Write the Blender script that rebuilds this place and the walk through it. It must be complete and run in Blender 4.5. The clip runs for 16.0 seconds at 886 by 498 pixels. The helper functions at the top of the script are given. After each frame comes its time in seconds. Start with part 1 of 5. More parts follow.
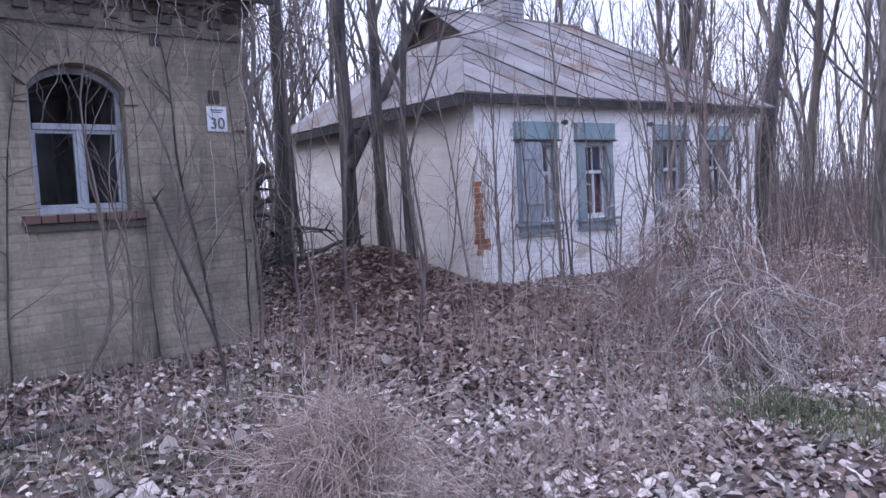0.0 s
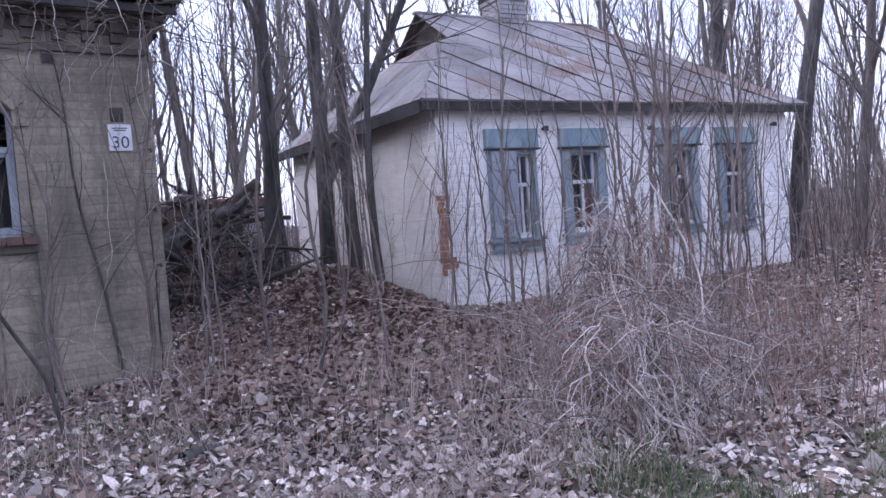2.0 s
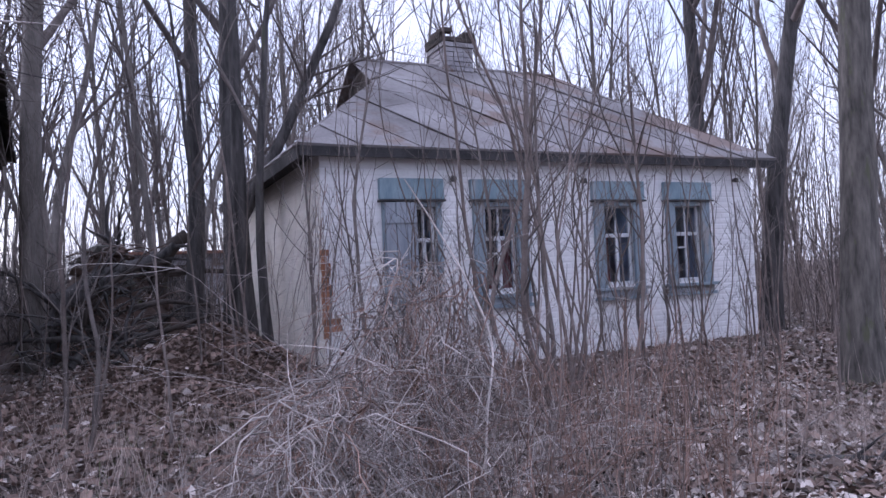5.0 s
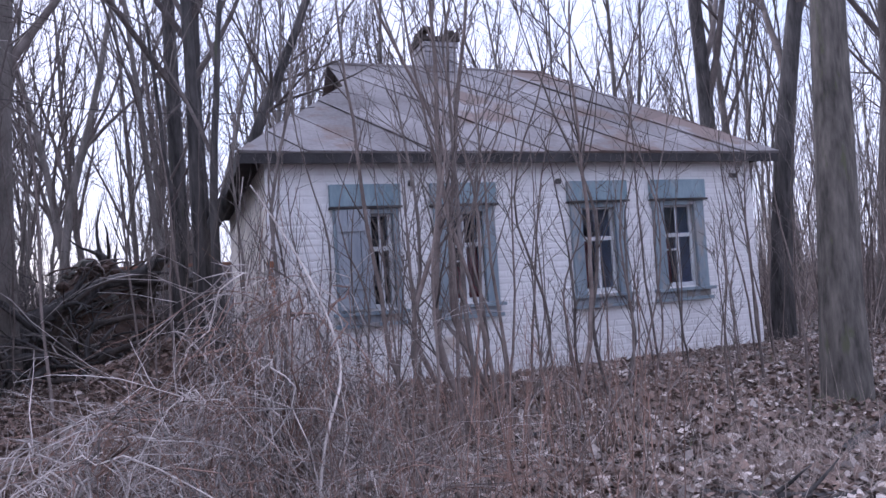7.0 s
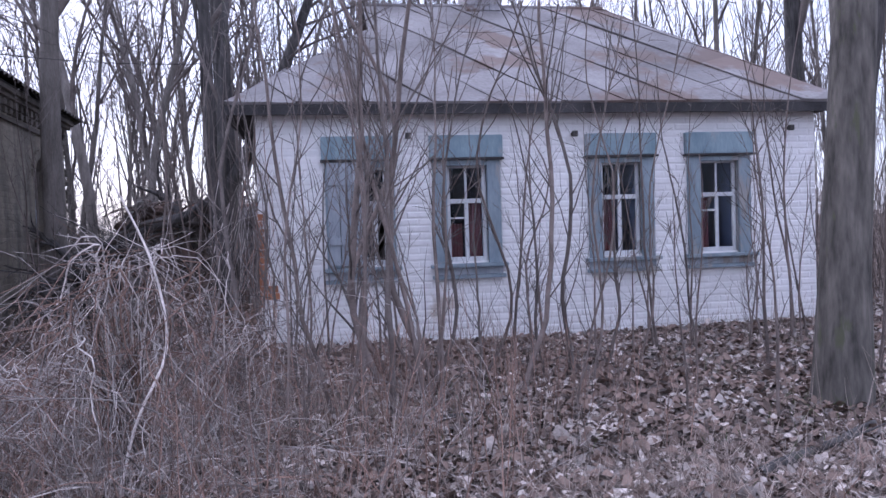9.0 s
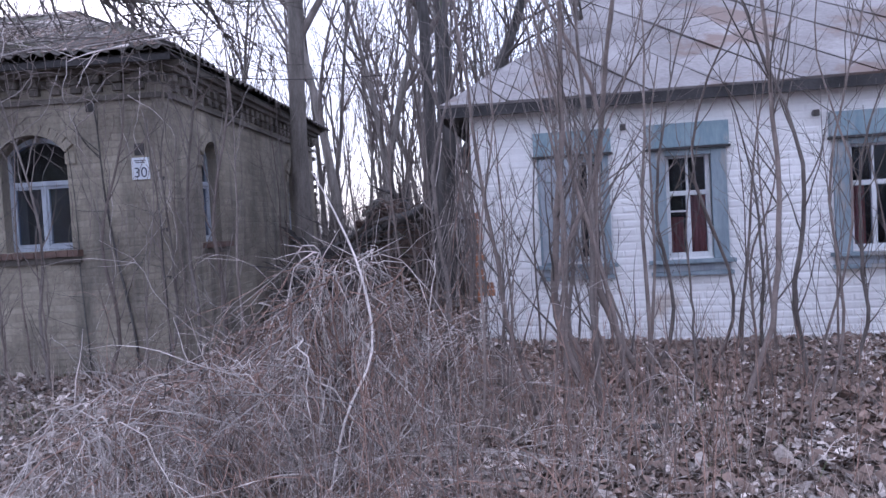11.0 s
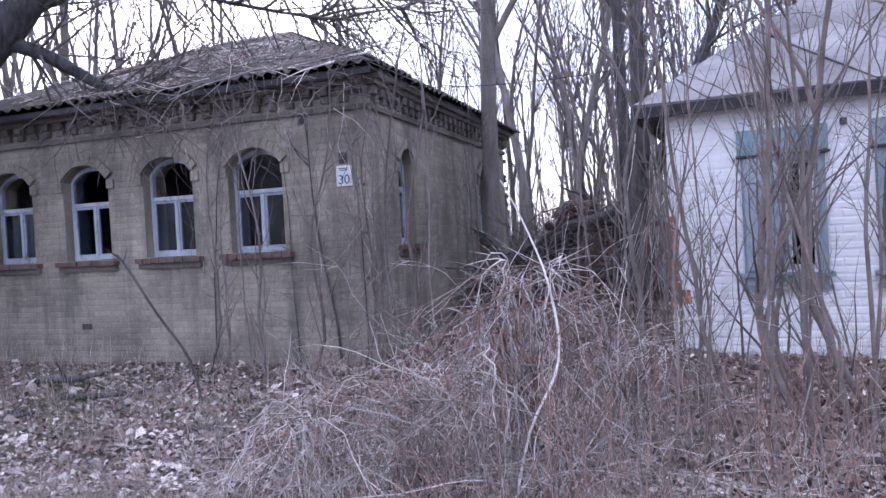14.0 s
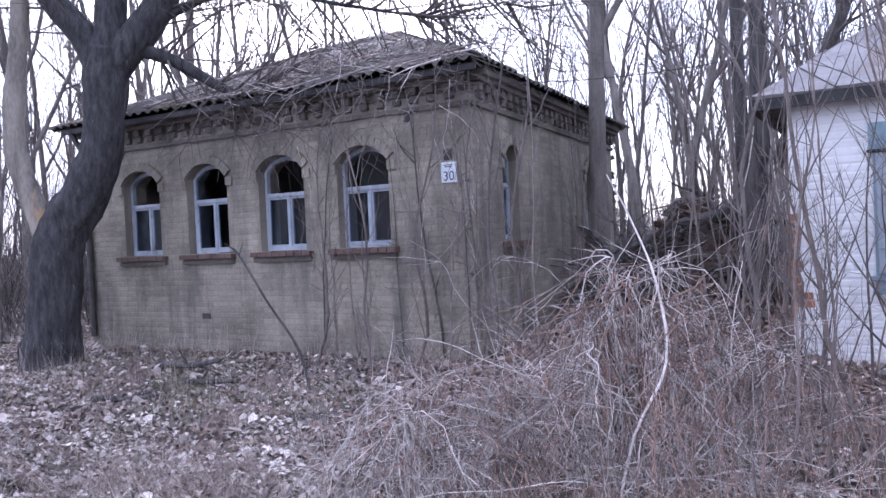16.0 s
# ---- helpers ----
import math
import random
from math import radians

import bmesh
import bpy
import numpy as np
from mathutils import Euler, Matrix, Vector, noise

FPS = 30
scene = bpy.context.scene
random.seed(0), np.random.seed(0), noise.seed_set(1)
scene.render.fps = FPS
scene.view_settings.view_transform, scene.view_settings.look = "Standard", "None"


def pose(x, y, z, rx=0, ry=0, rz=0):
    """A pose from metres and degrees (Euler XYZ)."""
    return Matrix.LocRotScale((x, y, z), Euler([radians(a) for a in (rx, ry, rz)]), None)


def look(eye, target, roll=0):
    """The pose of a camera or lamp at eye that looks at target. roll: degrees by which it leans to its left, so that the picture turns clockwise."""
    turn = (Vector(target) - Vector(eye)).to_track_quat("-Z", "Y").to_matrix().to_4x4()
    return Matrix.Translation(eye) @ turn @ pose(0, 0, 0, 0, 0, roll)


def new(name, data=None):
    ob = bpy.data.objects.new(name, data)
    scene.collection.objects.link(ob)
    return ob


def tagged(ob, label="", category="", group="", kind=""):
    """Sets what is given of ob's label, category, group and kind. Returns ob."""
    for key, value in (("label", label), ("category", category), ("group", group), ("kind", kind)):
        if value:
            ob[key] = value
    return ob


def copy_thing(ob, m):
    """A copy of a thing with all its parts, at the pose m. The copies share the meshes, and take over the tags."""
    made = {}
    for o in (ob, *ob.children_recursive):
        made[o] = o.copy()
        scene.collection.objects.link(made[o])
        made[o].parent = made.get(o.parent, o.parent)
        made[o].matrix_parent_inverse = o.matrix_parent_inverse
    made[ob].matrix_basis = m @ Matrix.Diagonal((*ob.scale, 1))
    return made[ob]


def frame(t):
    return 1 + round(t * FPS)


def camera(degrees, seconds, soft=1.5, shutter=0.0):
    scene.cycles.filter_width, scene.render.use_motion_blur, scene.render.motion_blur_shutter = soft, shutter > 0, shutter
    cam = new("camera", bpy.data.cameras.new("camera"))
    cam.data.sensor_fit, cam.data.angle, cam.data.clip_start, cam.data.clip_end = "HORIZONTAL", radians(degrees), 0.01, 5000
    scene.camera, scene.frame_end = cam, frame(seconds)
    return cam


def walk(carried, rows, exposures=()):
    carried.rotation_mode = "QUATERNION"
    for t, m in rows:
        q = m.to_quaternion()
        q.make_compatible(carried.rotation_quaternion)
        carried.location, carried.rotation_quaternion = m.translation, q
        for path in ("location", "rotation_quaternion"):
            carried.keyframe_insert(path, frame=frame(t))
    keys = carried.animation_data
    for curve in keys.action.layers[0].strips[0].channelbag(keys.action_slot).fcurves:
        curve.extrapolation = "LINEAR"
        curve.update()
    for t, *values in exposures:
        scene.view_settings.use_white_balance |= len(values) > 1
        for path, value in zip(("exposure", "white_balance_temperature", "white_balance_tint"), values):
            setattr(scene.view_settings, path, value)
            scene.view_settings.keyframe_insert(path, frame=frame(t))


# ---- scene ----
cam = camera(62.9, 16.0)
PATH = [
    (0, (-5.9, -7.53, 1.217), (-4.751, -5.899, 1.076), -3.0),
    (0.5, (-5.566, -7.436, 1.104), (-4.412, -5.805, 1.011), -3.4),
    (1, (-5.201, -7.478, 1.119), (-4.158, -5.775, 1.016), -3.6),
    (1.5, (-4.733, -7.661, 1.172), (-3.766, -5.912, 1.096), -2.7),
    (2, (-4.182, -7.767, 1.184), (-3.236, -6.007, 1.087), -4.1),
    (2.5, (-3.769, -7.763, 1.162), (-2.878, -5.981, 0.99), -2.3),
    (3, (-3.574, -7.616, 1.058), (-2.594, -5.874, 0.987), -2.4),
    (5.5, (-1.774, -7.787, 1.059), (-0.998, -5.945, 1.14), -2.1),
    (6, (-1.521, -7.711, 1.091), (-0.793, -5.848, 1.122), -1.0),
    (6.5, (-1.216, -7.722, 1.095), (-0.488, -5.861, 1.183), -0.7),
    (7, (-0.876, -7.782, 1.037), (-0.193, -5.905, 1.136), -3.8),
    (7.5, (-0.537, -7.765, 0.984), (0.083, -5.864, 1.02), -1.9),
    (8, (0.024, -7.828, 1.048), (0.598, -5.912, 1.04), -1.1),
    (10.5, (0.871, -7.823, 1.319), (0.672, -5.835, 1.231), -3.4),
    (11, (0.901, -7.801, 1.301), (0.582, -5.827, 1.233), -3.2),
    (11.5, (0.931, -7.78, 1.32), (0.442, -5.842, 1.257), -3.3),
    (12, (0.886, -7.796, 1.342), (0.272, -5.893, 1.287), -3.1),
    (12.5, (0.877, -7.808, 1.334), (0.208, -5.924, 1.283), -3.1),
    (13, (0.896, -7.795, 1.363), (0.194, -5.923, 1.308), -3.0),
    (13.5, (0.889, -7.79, 1.35), (0.118, -5.945, 1.304), -3.0),
    (14, (0.914, -7.775, 1.353), (0.096, -5.95, 1.311), -3.1),
    (14.5, (0.908, -7.755, 1.362), (0.014, -5.967, 1.313), -3.1),
    (15, (0.897, -7.758, 1.334), (-0.044, -5.993, 1.293), -3.1),
    (15.5, (0.894, -7.754, 1.345), (-0.105, -6.022, 1.304), -2.9),
    (16, (0.913, -7.744, 1.339), (-0.159, -6.056, 1.305), -2.6),
]
walk(cam, [(t, look(eye, target, roll)) for t, eye, target, roll in PATH],
     [(0, 1.29, 5260, 24), (3, 1.10, 5260, 24), (5.5, 0.82, 5340, 24), (7, 0.9, 5340, 24), (8, 0.98, 5320, 24), (10.5, 1.24, 5250, 21), (16, 1.62, 5230, 22)])

# ---- light ----
world = bpy.data.worlds.new("sky")
scene.world = world
world.use_nodes = True
wn = world.node_tree
sky = wn.nodes.new("ShaderNodeTexSky")
sky.sky_type = "NISHITA"
sky.sun_disc = False
SUN_ELEV, SUN_ROT = radians(33), radians(-42)
sky.sun_elevation, sky.sun_rotation = SUN_ELEV, SUN_ROT
sky.air_density, sky.dust_density = 1.0, 3.0
bg = wn.nodes["Background"]
bg.inputs["Strength"].default_value = 0.15
# thin cloud over the whole sky
cn = wn.nodes.new("ShaderNodeTexNoise")
cn.inputs["Scale"].default_value, cn.inputs["Detail"].default_value = 2.4, 7
cr = wn.nodes.new("ShaderNodeMapRange")
cr.inputs["From Min"].default_value, cr.inputs["From Max"].default_value = 0.35, 0.6
cr.inputs["To Min"].default_value, cr.inputs["To Max"].default_value = 0.45, 0.92
wn.links.new(cn.outputs["Fac"], cr.inputs["Value"])
cm = wn.nodes.new("ShaderNodeMix")
cm.data_type = "RGBA"
cm.inputs["B"].default_value = (5.1, 5.0, 5.1, 1)
wn.links.new(cr.outputs[0], cm.inputs["Factor"])
wn.links.new(sky.outputs["Color"], cm.inputs["A"])
wn.links.new(cm.outputs["Result"], bg.inputs["Color"])
sun = new("sun", bpy.data.lights.new("sun", "SUN"))
sun.data.energy, sun.data.angle, sun.data.color = 0.7, radians(40), (1.0, 0.95, 0.9)
sun.matrix_world = look((0, 0, 30), (-math.sin(SUN_ROT) * 20, -math.cos(SUN_ROT) * 20, 30 - 20 * math.tan(SUN_ELEV)))

# ---- small tools ----


def material(name, base, other, scale=4.0, fine=60.0, rough=0.85, bump=0.3, spots=None, spot_at=0.62, metal=0.0, vary=0.0, stretch=(1, 1, 1), island=0.0, spot_scale=0.6, streak=None, streak_at=0.52):
    """Procedural surface: two tones mixed by broad and fine noise, optional stains, fine relief."""
    m = bpy.data.materials.new(name)
    m.use_nodes = True
    nt, N, L = m.node_tree, m.node_tree.nodes, m.node_tree.links
    b = N["Principled BSDF"]
    tc = N.new("ShaderNodeTexCoord")
    mp = N.new("ShaderNodeMapping")
    mp.inputs["Scale"].default_value = stretch
    geo = N.new("ShaderNodeNewGeometry")
    L.new(geo.outputs["Position"], mp.inputs["Vector"])
    a = N.new("ShaderNodeTexNoise")
    a.inputs["Scale"].default_value, a.inputs["Detail"].default_value = scale, 6
    f = N.new("ShaderNodeTexNoise")
    f.inputs["Scale"].default_value, f.inputs["Detail"].default_value = fine, 4
    L.new(mp.outputs[0], a.inputs["Vector"]), L.new(mp.outputs[0], f.inputs["Vector"])
    add = N.new("ShaderNodeMath")
    add.operation = "MULTIPLY_ADD"
    add.inputs[1].default_value = 0.45
    L.new(f.outputs["Fac"], add.inputs[0]), L.new(a.outputs["Fac"], add.inputs[2])
    ramp = N.new("ShaderNodeMapRange")
    ramp.inputs["From Min"].default_value, ramp.inputs["From Max"].default_value = 0.48, 0.98
    L.new(add.outputs[0], ramp.inputs["Value"])
    mix = N.new("ShaderNodeMix")
    mix.data_type = "RGBA"
    mix.inputs["A"].default_value, mix.inputs["B"].default_value = (*base, 1), (*other, 1)
    L.new(ramp.outputs[0], mix.inputs["Factor"])
    col = mix.outputs["Result"]
    if spots:
        s = N.new("ShaderNodeTexNoise")
        s.inputs["Scale"].default_value, s.inputs["Detail"].default_value, s.inputs["Roughness"].default_value = scale * spot_scale, 8, 0.65
        L.new(mp.outputs[0], s.inputs["Vector"])
        r = N.new("ShaderNodeMapRange")
        r.inputs["From Min"].default_value, r.inputs["From Max"].default_value = spot_at, spot_at + 0.06
        L.new(s.outputs["Fac"], r.inputs["Value"])
        k = N.new("ShaderNodeMix")
        k.data_type = "RGBA"
        k.inputs["B"].default_value = (*spots, 1)
        L.new(r.outputs[0], k.inputs["Factor"]), L.new(col, k.inputs["A"])
        col = k.outputs["Result"]
    if streak:
        sm = N.new("ShaderNodeMapping")
        sm.inputs["Scale"].default_value = (1, 1, 0.16)
        L.new(geo.outputs["Position"], sm.inputs["Vector"])
        sn = N.new("ShaderNodeTexNoise")
        sn.inputs["Scale"].default_value, sn.inputs["Detail"].default_value, sn.inputs["Roughness"].default_value = 3.2, 7, 0.68
        L.new(sm.outputs[0], sn.inputs["Vector"])
        sr_ = N.new("ShaderNodeMapRange")
        sr_.inputs["From Min"].default_value, sr_.inputs["From Max"].default_value = streak_at, streak_at + 0.2
        sr_.inputs["To Max"].default_value = 0.75
        L.new(sn.outputs["Fac"], sr_.inputs["Value"])
        sk = N.new("ShaderNodeMix")
        sk.data_type = "RGBA"
        sk.inputs["B"].default_value = (*streak, 1)
        L.new(sr_.outputs[0], sk.inputs["Factor"]), L.new(col, sk.inputs["A"])
        col = sk.outputs["Result"]
    if vary or island:
        info = N.new("ShaderNodeObjectInfo")
        hsv = N.new("ShaderNodeHueSaturation")
        mr = N.new("ShaderNodeMapRange")
        amount = vary or island
        mr.inputs["To Min"].default_value, mr.inputs["To Max"].default_value = 1 - amount, 1 + amount
        L.new(info.outputs["Random"] if vary else geo.outputs["Random Per Island"], mr.inputs["Value"])
        L.new(mr.outputs[0], hsv.inputs["Value"]), L.new(col, hsv.inputs["Color"])
        col = hsv.outputs["Color"]
    L.new(col, b.inputs["Base Color"])
    b.inputs["Roughness"].default_value, b.inputs["Metallic"].default_value = rough, metal
    if bump:
        bp = N.new("ShaderNodeBump")
        bp.inputs["Strength"].default_value, bp.inputs["Distance"].default_value = bump, 0.02
        L.new(add.outputs[0], bp.inputs["Height"]), L.new(bp.outputs[0], b.inputs["Normal"])
    return m


M_SOIL = material("leafy_soil", (0.06, 0.046, 0.04), (0.20, 0.165, 0.145), 1.6, 38, 0.95, 0.8, spots=(0.055, 0.042, 0.036), spot_at=0.58)
M_BRICK = material("buff_brick", (0.152, 0.133, 0.106), (0.375, 0.332, 0.265), 1.1, 26, 0.9, 0.4, vary=0.13, spots=(0.17, 0.145, 0.115), spot_at=0.59, streak=(0.085, 0.08, 0.072), streak_at=0.47)
M_BRICKS = material("buff_brick_joined", (0.152, 0.133, 0.106), (0.375, 0.332, 0.265), 1.1, 26, 0.9, 0.4, island=0.13, spots=(0.17, 0.145, 0.115), spot_at=0.59, streak=(0.085, 0.08, 0.072), streak_at=0.47)
M_MORTAR = material("buff_mortar", (0.14, 0.122, 0.098), (0.34, 0.302, 0.242), 1.1, 50, 0.95, 0.4, spots=(0.145, 0.125, 0.10), spot_at=0.59, streak=(0.085, 0.08, 0.072), streak_at=0.47)
# cornice brick in a darker tone than the wall brick
M_CORNICE = material("dark_cornice_brick", (0.062, 0.056, 0.049), (0.18, 0.16, 0.137), 2.2, 30, 0.92, 0.4, vary=0.2)
M_BAREBRICK = material("bare_orange_brick", (0.27, 0.115, 0.06), (0.46, 0.21, 0.115), 5, 40, 0.9, 0.4, vary=0.15)
M_EARTH = material("red_brown_earth", (0.05, 0.035, 0.029), (0.155, 0.105, 0.085), 5, 34, 0.95, 1.0, spots=(0.10, 0.105, 0.055), spot_at=0.6)
M_REDBRICK = material("red_brick", (0.15, 0.075, 0.052), (0.30, 0.15, 0.10), 3, 40, 0.9, 0.4, vary=0.25)
M_WHITE = material("whitewashed_wall", (0.74, 0.725, 0.72), (0.90, 0.885, 0.88), 1.4, 22, 0.9, 0.45, spots=(0.56, 0.50, 0.45), spot_at=0.63, streak=(0.54, 0.50, 0.475), streak_at=0.6)
M_WBRICK = material("whitewashed_brick", (0.76, 0.745, 0.74), (0.91, 0.895, 0.89), 1.4, 22, 0.9, 0.5, spots=(0.57, 0.51, 0.46), spot_at=0.63, vary=0.04, streak=(0.54, 0.50, 0.475), streak_at=0.6)
M_WBRICKS = material("whitewashed_brick_joined", (0.76, 0.745, 0.74), (0.91, 0.895, 0.89), 1.4, 22, 0.9, 0.5, spots=(0.57, 0.51, 0.46), spot_at=0.63, island=0.04, streak=(0.54, 0.50, 0.475), streak_at=0.6)
M_CREAM = material("cream_limewash", (0.66, 0.615, 0.56), (0.86, 0.825, 0.77), 0.9, 26, 0.9, 0.35, spots=(0.52, 0.45, 0.38), spot_at=0.64, streak=(0.50, 0.43, 0.36), streak_at=0.57)
M_CBRICK = material("cream_brick", (0.67, 0.625, 0.57), (0.87, 0.835, 0.78), 0.9, 26, 0.9, 0.35, spots=(0.52, 0.45, 0.38), spot_at=0.64, vary=0.06, streak=(0.50, 0.43, 0.36), streak_at=0.57)
M_CBRICKS = material("cream_brick_joined", (0.67, 0.625, 0.57), (0.87, 0.835, 0.78), 0.9, 26, 0.9, 0.35, spots=(0.52, 0.45, 0.38), spot_at=0.64, island=0.06, streak=(0.50, 0.43, 0.36), streak_at=0.57)
M_BLUE = material("faded_blue_paint", (0.16, 0.24, 0.285), (0.32, 0.41, 0.455), 4, 45, 0.8, 0.35, spots=(0.36, 0.37, 0.375), spot_at=0.56, stretch=(1, 1, 0.3))
M_CASING = material("worn_blue_casing", (0.17, 0.22, 0.26), (0.32, 0.38, 0.42), 5, 45, 0.85, 0.35, spots=(0.33, 0.32, 0.31), spot_at=0.54, stretch=(1, 1, 0.3))
M_WFRAME = material("flaking_white_sash", (0.46, 0.47, 0.49), (0.76, 0.77, 0.78), 5, 50, 0.7, 0.3, spots=(0.26, 0.23, 0.20), spot_at=0.6, stretch=(1, 1, 0.4))
M_GREYBLUE = material("weathered_blue_boards", (0.24, 0.27, 0.31), (0.42, 0.45, 0.49), 4, 40, 0.9, 0.4, spots=(0.27, 0.25, 0.235), spot_at=0.56, stretch=(1, 1, 0.25))
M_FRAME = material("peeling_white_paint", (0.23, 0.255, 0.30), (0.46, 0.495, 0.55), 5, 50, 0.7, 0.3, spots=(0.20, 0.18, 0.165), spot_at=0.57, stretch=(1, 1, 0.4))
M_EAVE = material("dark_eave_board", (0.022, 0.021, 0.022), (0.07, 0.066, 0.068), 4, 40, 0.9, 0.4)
M_TIN = material("rusty_tin_sheet", (0.165, 0.15, 0.148), (0.345, 0.325, 0.325), 1.2, 24, 0.72, 0.25, spots=(0.20, 0.15, 0.13), spot_at=0.52, vary=0.16, streak=(0.125, 0.10, 0.095), streak_at=0.55)
M_SLATE = material("mossy_asbestos_sheet", (0.075, 0.067, 0.06), (0.20, 0.182, 0.168), 2.2, 30, 0.95, 0.5, spots=(0.07, 0.068, 0.04), spot_at=0.53, vary=0.12)
M_DARKWOOD = material("rotten_dark_wood", (0.03, 0.026, 0.023), (0.10, 0.08, 0.07), 5, 40, 0.95, 0.6)
# the rooms' darkness is put into this near-black colour
M_INNER = material("room_shade_plaster", (0.035, 0.033, 0.032), (0.09, 0.085, 0.08), 2, 20, 0.95, 0.2)
M_CURTAIN = material("brown_curtain", (0.36, 0.10, 0.07), (0.56, 0.22, 0.16), 6, 50, 0.95, 0.4, stretch=(6, 6, 0.4))
M_BARK = material("grey_bark", (0.095, 0.085, 0.076), (0.25, 0.225, 0.205), 7, 60, 0.95, 1.0, stretch=(1, 1, 0.25), vary=0.25)
M_MOSSBARK = material("mossy_grey_bark", (0.045, 0.042, 0.038), (0.20, 0.18, 0.16), 14, 38, 0.95, 1.0, stretch=(1, 1, 0.22), spots=(0.105, 0.108, 0.07), spot_at=0.60)
M_OLDBARK = material("old_furrowed_bark", (0.013, 0.013, 0.015), (0.078, 0.074, 0.076), 15, 50, 0.95, 1.0, stretch=(1, 1, 0.3), spots=(0.13, 0.135, 0.14), spot_at=0.64, spot_scale=0.9)
M_DARKBARK = material("dark_bark", (0.022, 0.021, 0.022), (0.135, 0.125, 0.12), 11, 45, 0.95, 1.0, stretch=(1, 1, 0.16), spots=(0.085, 0.09, 0.065), spot_at=0.62)
M_REDCANE = material("reddish_cane", (0.13, 0.078, 0.06), (0.42, 0.28, 0.225), 5, 60, 0.9, 0.0, vary=0.4)
M_RUST = material("rusty_brown_board", (0.075, 0.048, 0.04), (0.17, 0.11, 0.09), 4, 40, 0.9, 0.4)
M_STRAW = material("dry_stalk", (0.22, 0.17, 0.145), (0.52, 0.44, 0.39), 5, 60, 0.9, 0.0, island=0.4)
M_PALEBARK = material("peeled_bark", (0.12, 0.105, 0.09), (0.34, 0.30, 0.255), 5, 40, 0.9, 0.6, stretch=(1, 1, 0.3), spots=(0.36, 0.25, 0.15), spot_at=0.6)
M_TWIG = material("bare_twigs", (0.085, 0.07, 0.064), (0.22, 0.19, 0.175), 5, 50, 0.95, 0.0, vary=0.3)
M_STEM = material("sapling_stem", (0.105, 0.083, 0.074), (0.25, 0.205, 0.185), 7, 60, 0.9, 0.2, vary=0.3)
M_CANE = material("dry_cane", (0.23, 0.20, 0.185), (0.70, 0.63, 0.595), 5, 60, 0.9, 0.0, vary=0.45)
M_LEAF = material("dead_leaf", (0.19, 0.15, 0.128), (0.66, 0.59, 0.545), 1.6, 60, 0.8, 0.0, island=0.62)
M_DARKLEAF = material("brown_leaf", (0.13, 0.094, 0.078), (0.30, 0.215, 0.175), 3, 60, 0.85, 0.0, island=0.4)
M_GRASS = material("dull_grass", (0.065, 0.10, 0.045), (0.20, 0.21, 0.115), 3, 60, 0.9, 0.0, island=0.35)
M_PLATE = material("white_enamel", (0.60, 0.63, 0.68), (0.76, 0.79, 0.83), 9, 60, 0.4, 0.1, spots=(0.4, 0.36, 0.34), spot_at=0.68)
M_INK = material("dark_enamel_letter", (0.03, 0.035, 0.06), (0.06, 0.065, 0.10), 20, 80, 0.5, 0.0)
M_METAL = material("dark_iron", (0.03, 0.028, 0.028), (0.08, 0.07, 0.065), 9, 60, 0.7, 0.3)
M_TARP = material("blue_plastic", (0.10, 0.22, 0.26), (0.20, 0.34, 0.38), 5, 40, 0.5, 0.3)
M_STONE = material("grey_stone", (0.10, 0.095, 0.085), (0.24, 0.225, 0.20), 4, 50, 0.95, 0.6)
M_CHIM = material("whitewashed_chimney", (0.27, 0.26, 0.275), (0.48, 0.465, 0.475), 4, 40, 0.9, 0.4, spots=(0.18, 0.135, 0.115), spot_at=0.56)

M_GLASS = bpy.data.materials.new("dusty_sky_tinted_glass")
M_GLASS.use_nodes = True
gb = M_GLASS.node_tree.nodes["Principled BSDF"]
# blue of the reflected sky put into the tint; low IOR weakens reflections
gb.inputs["Base Color"].default_value = (0.52, 0.62, 0.80, 1)
gb.inputs["Roughness"].default_value = 0.06
gb.inputs["Transmission Weight"].default_value = 1.0
gb.inputs["IOR"].default_value = 1.2


def mesh_of(name, verts, faces, mat, smooth=False):
    me = bpy.data.meshes.new(name)
    me.from_pydata([tuple(v) for v in verts], [], faces)
    me.materials.append(mat)
    if smooth:
        me.polygons.foreach_set("use_smooth", [True] * len(me.polygons))
    return me


def link(name, me, parent=None, label="", m=None):
    ob = new(name, me)
    if parent is not None:
        ob.parent = parent
    if m is not None:
        ob.matrix_basis = m
    if label:
        ob["label"] = label
    return ob


def part(name, bm, mat, parent=None, label="", m=None):
    me = bpy.data.meshes.new(name)
    bm.to_mesh(me)
    bm.free()
    me.materials.append(mat)
    return link(name, me, parent, label, m)


def box(bm, x0, x1, y0, y1, z0, z1, bevel=0.0):
    r = bmesh.ops.create_cube(bm, size=1.0)
    for v in r["verts"]:
        v.co = Vector((x0 + (v.co.x + 0.5) * (x1 - x0), y0 + (v.co.y + 0.5) * (y1 - y0), z0 + (v.co.z + 0.5) * (z1 - z0)))
    if bevel:
        es = list({e for v in r["verts"] for e in v.link_edges})
        bmesh.ops.bevel(bm, geom=es, offset=bevel, segments=2, affect="EDGES", profile=0.6)
    return bm


def boxed(x0, x1, y0, y1, z0, z1, bevel=0.0):
    return box(bmesh.new(), x0, x1, y0, y1, z0, z1, bevel)


def empty(name, m=None, label="", category="", group="", kind=""):
    ob = new(name)
    ob.empty_display_size = 0.1
    if m is not None:
        ob.matrix_basis = m
    return tagged(ob, label, category, group, kind)


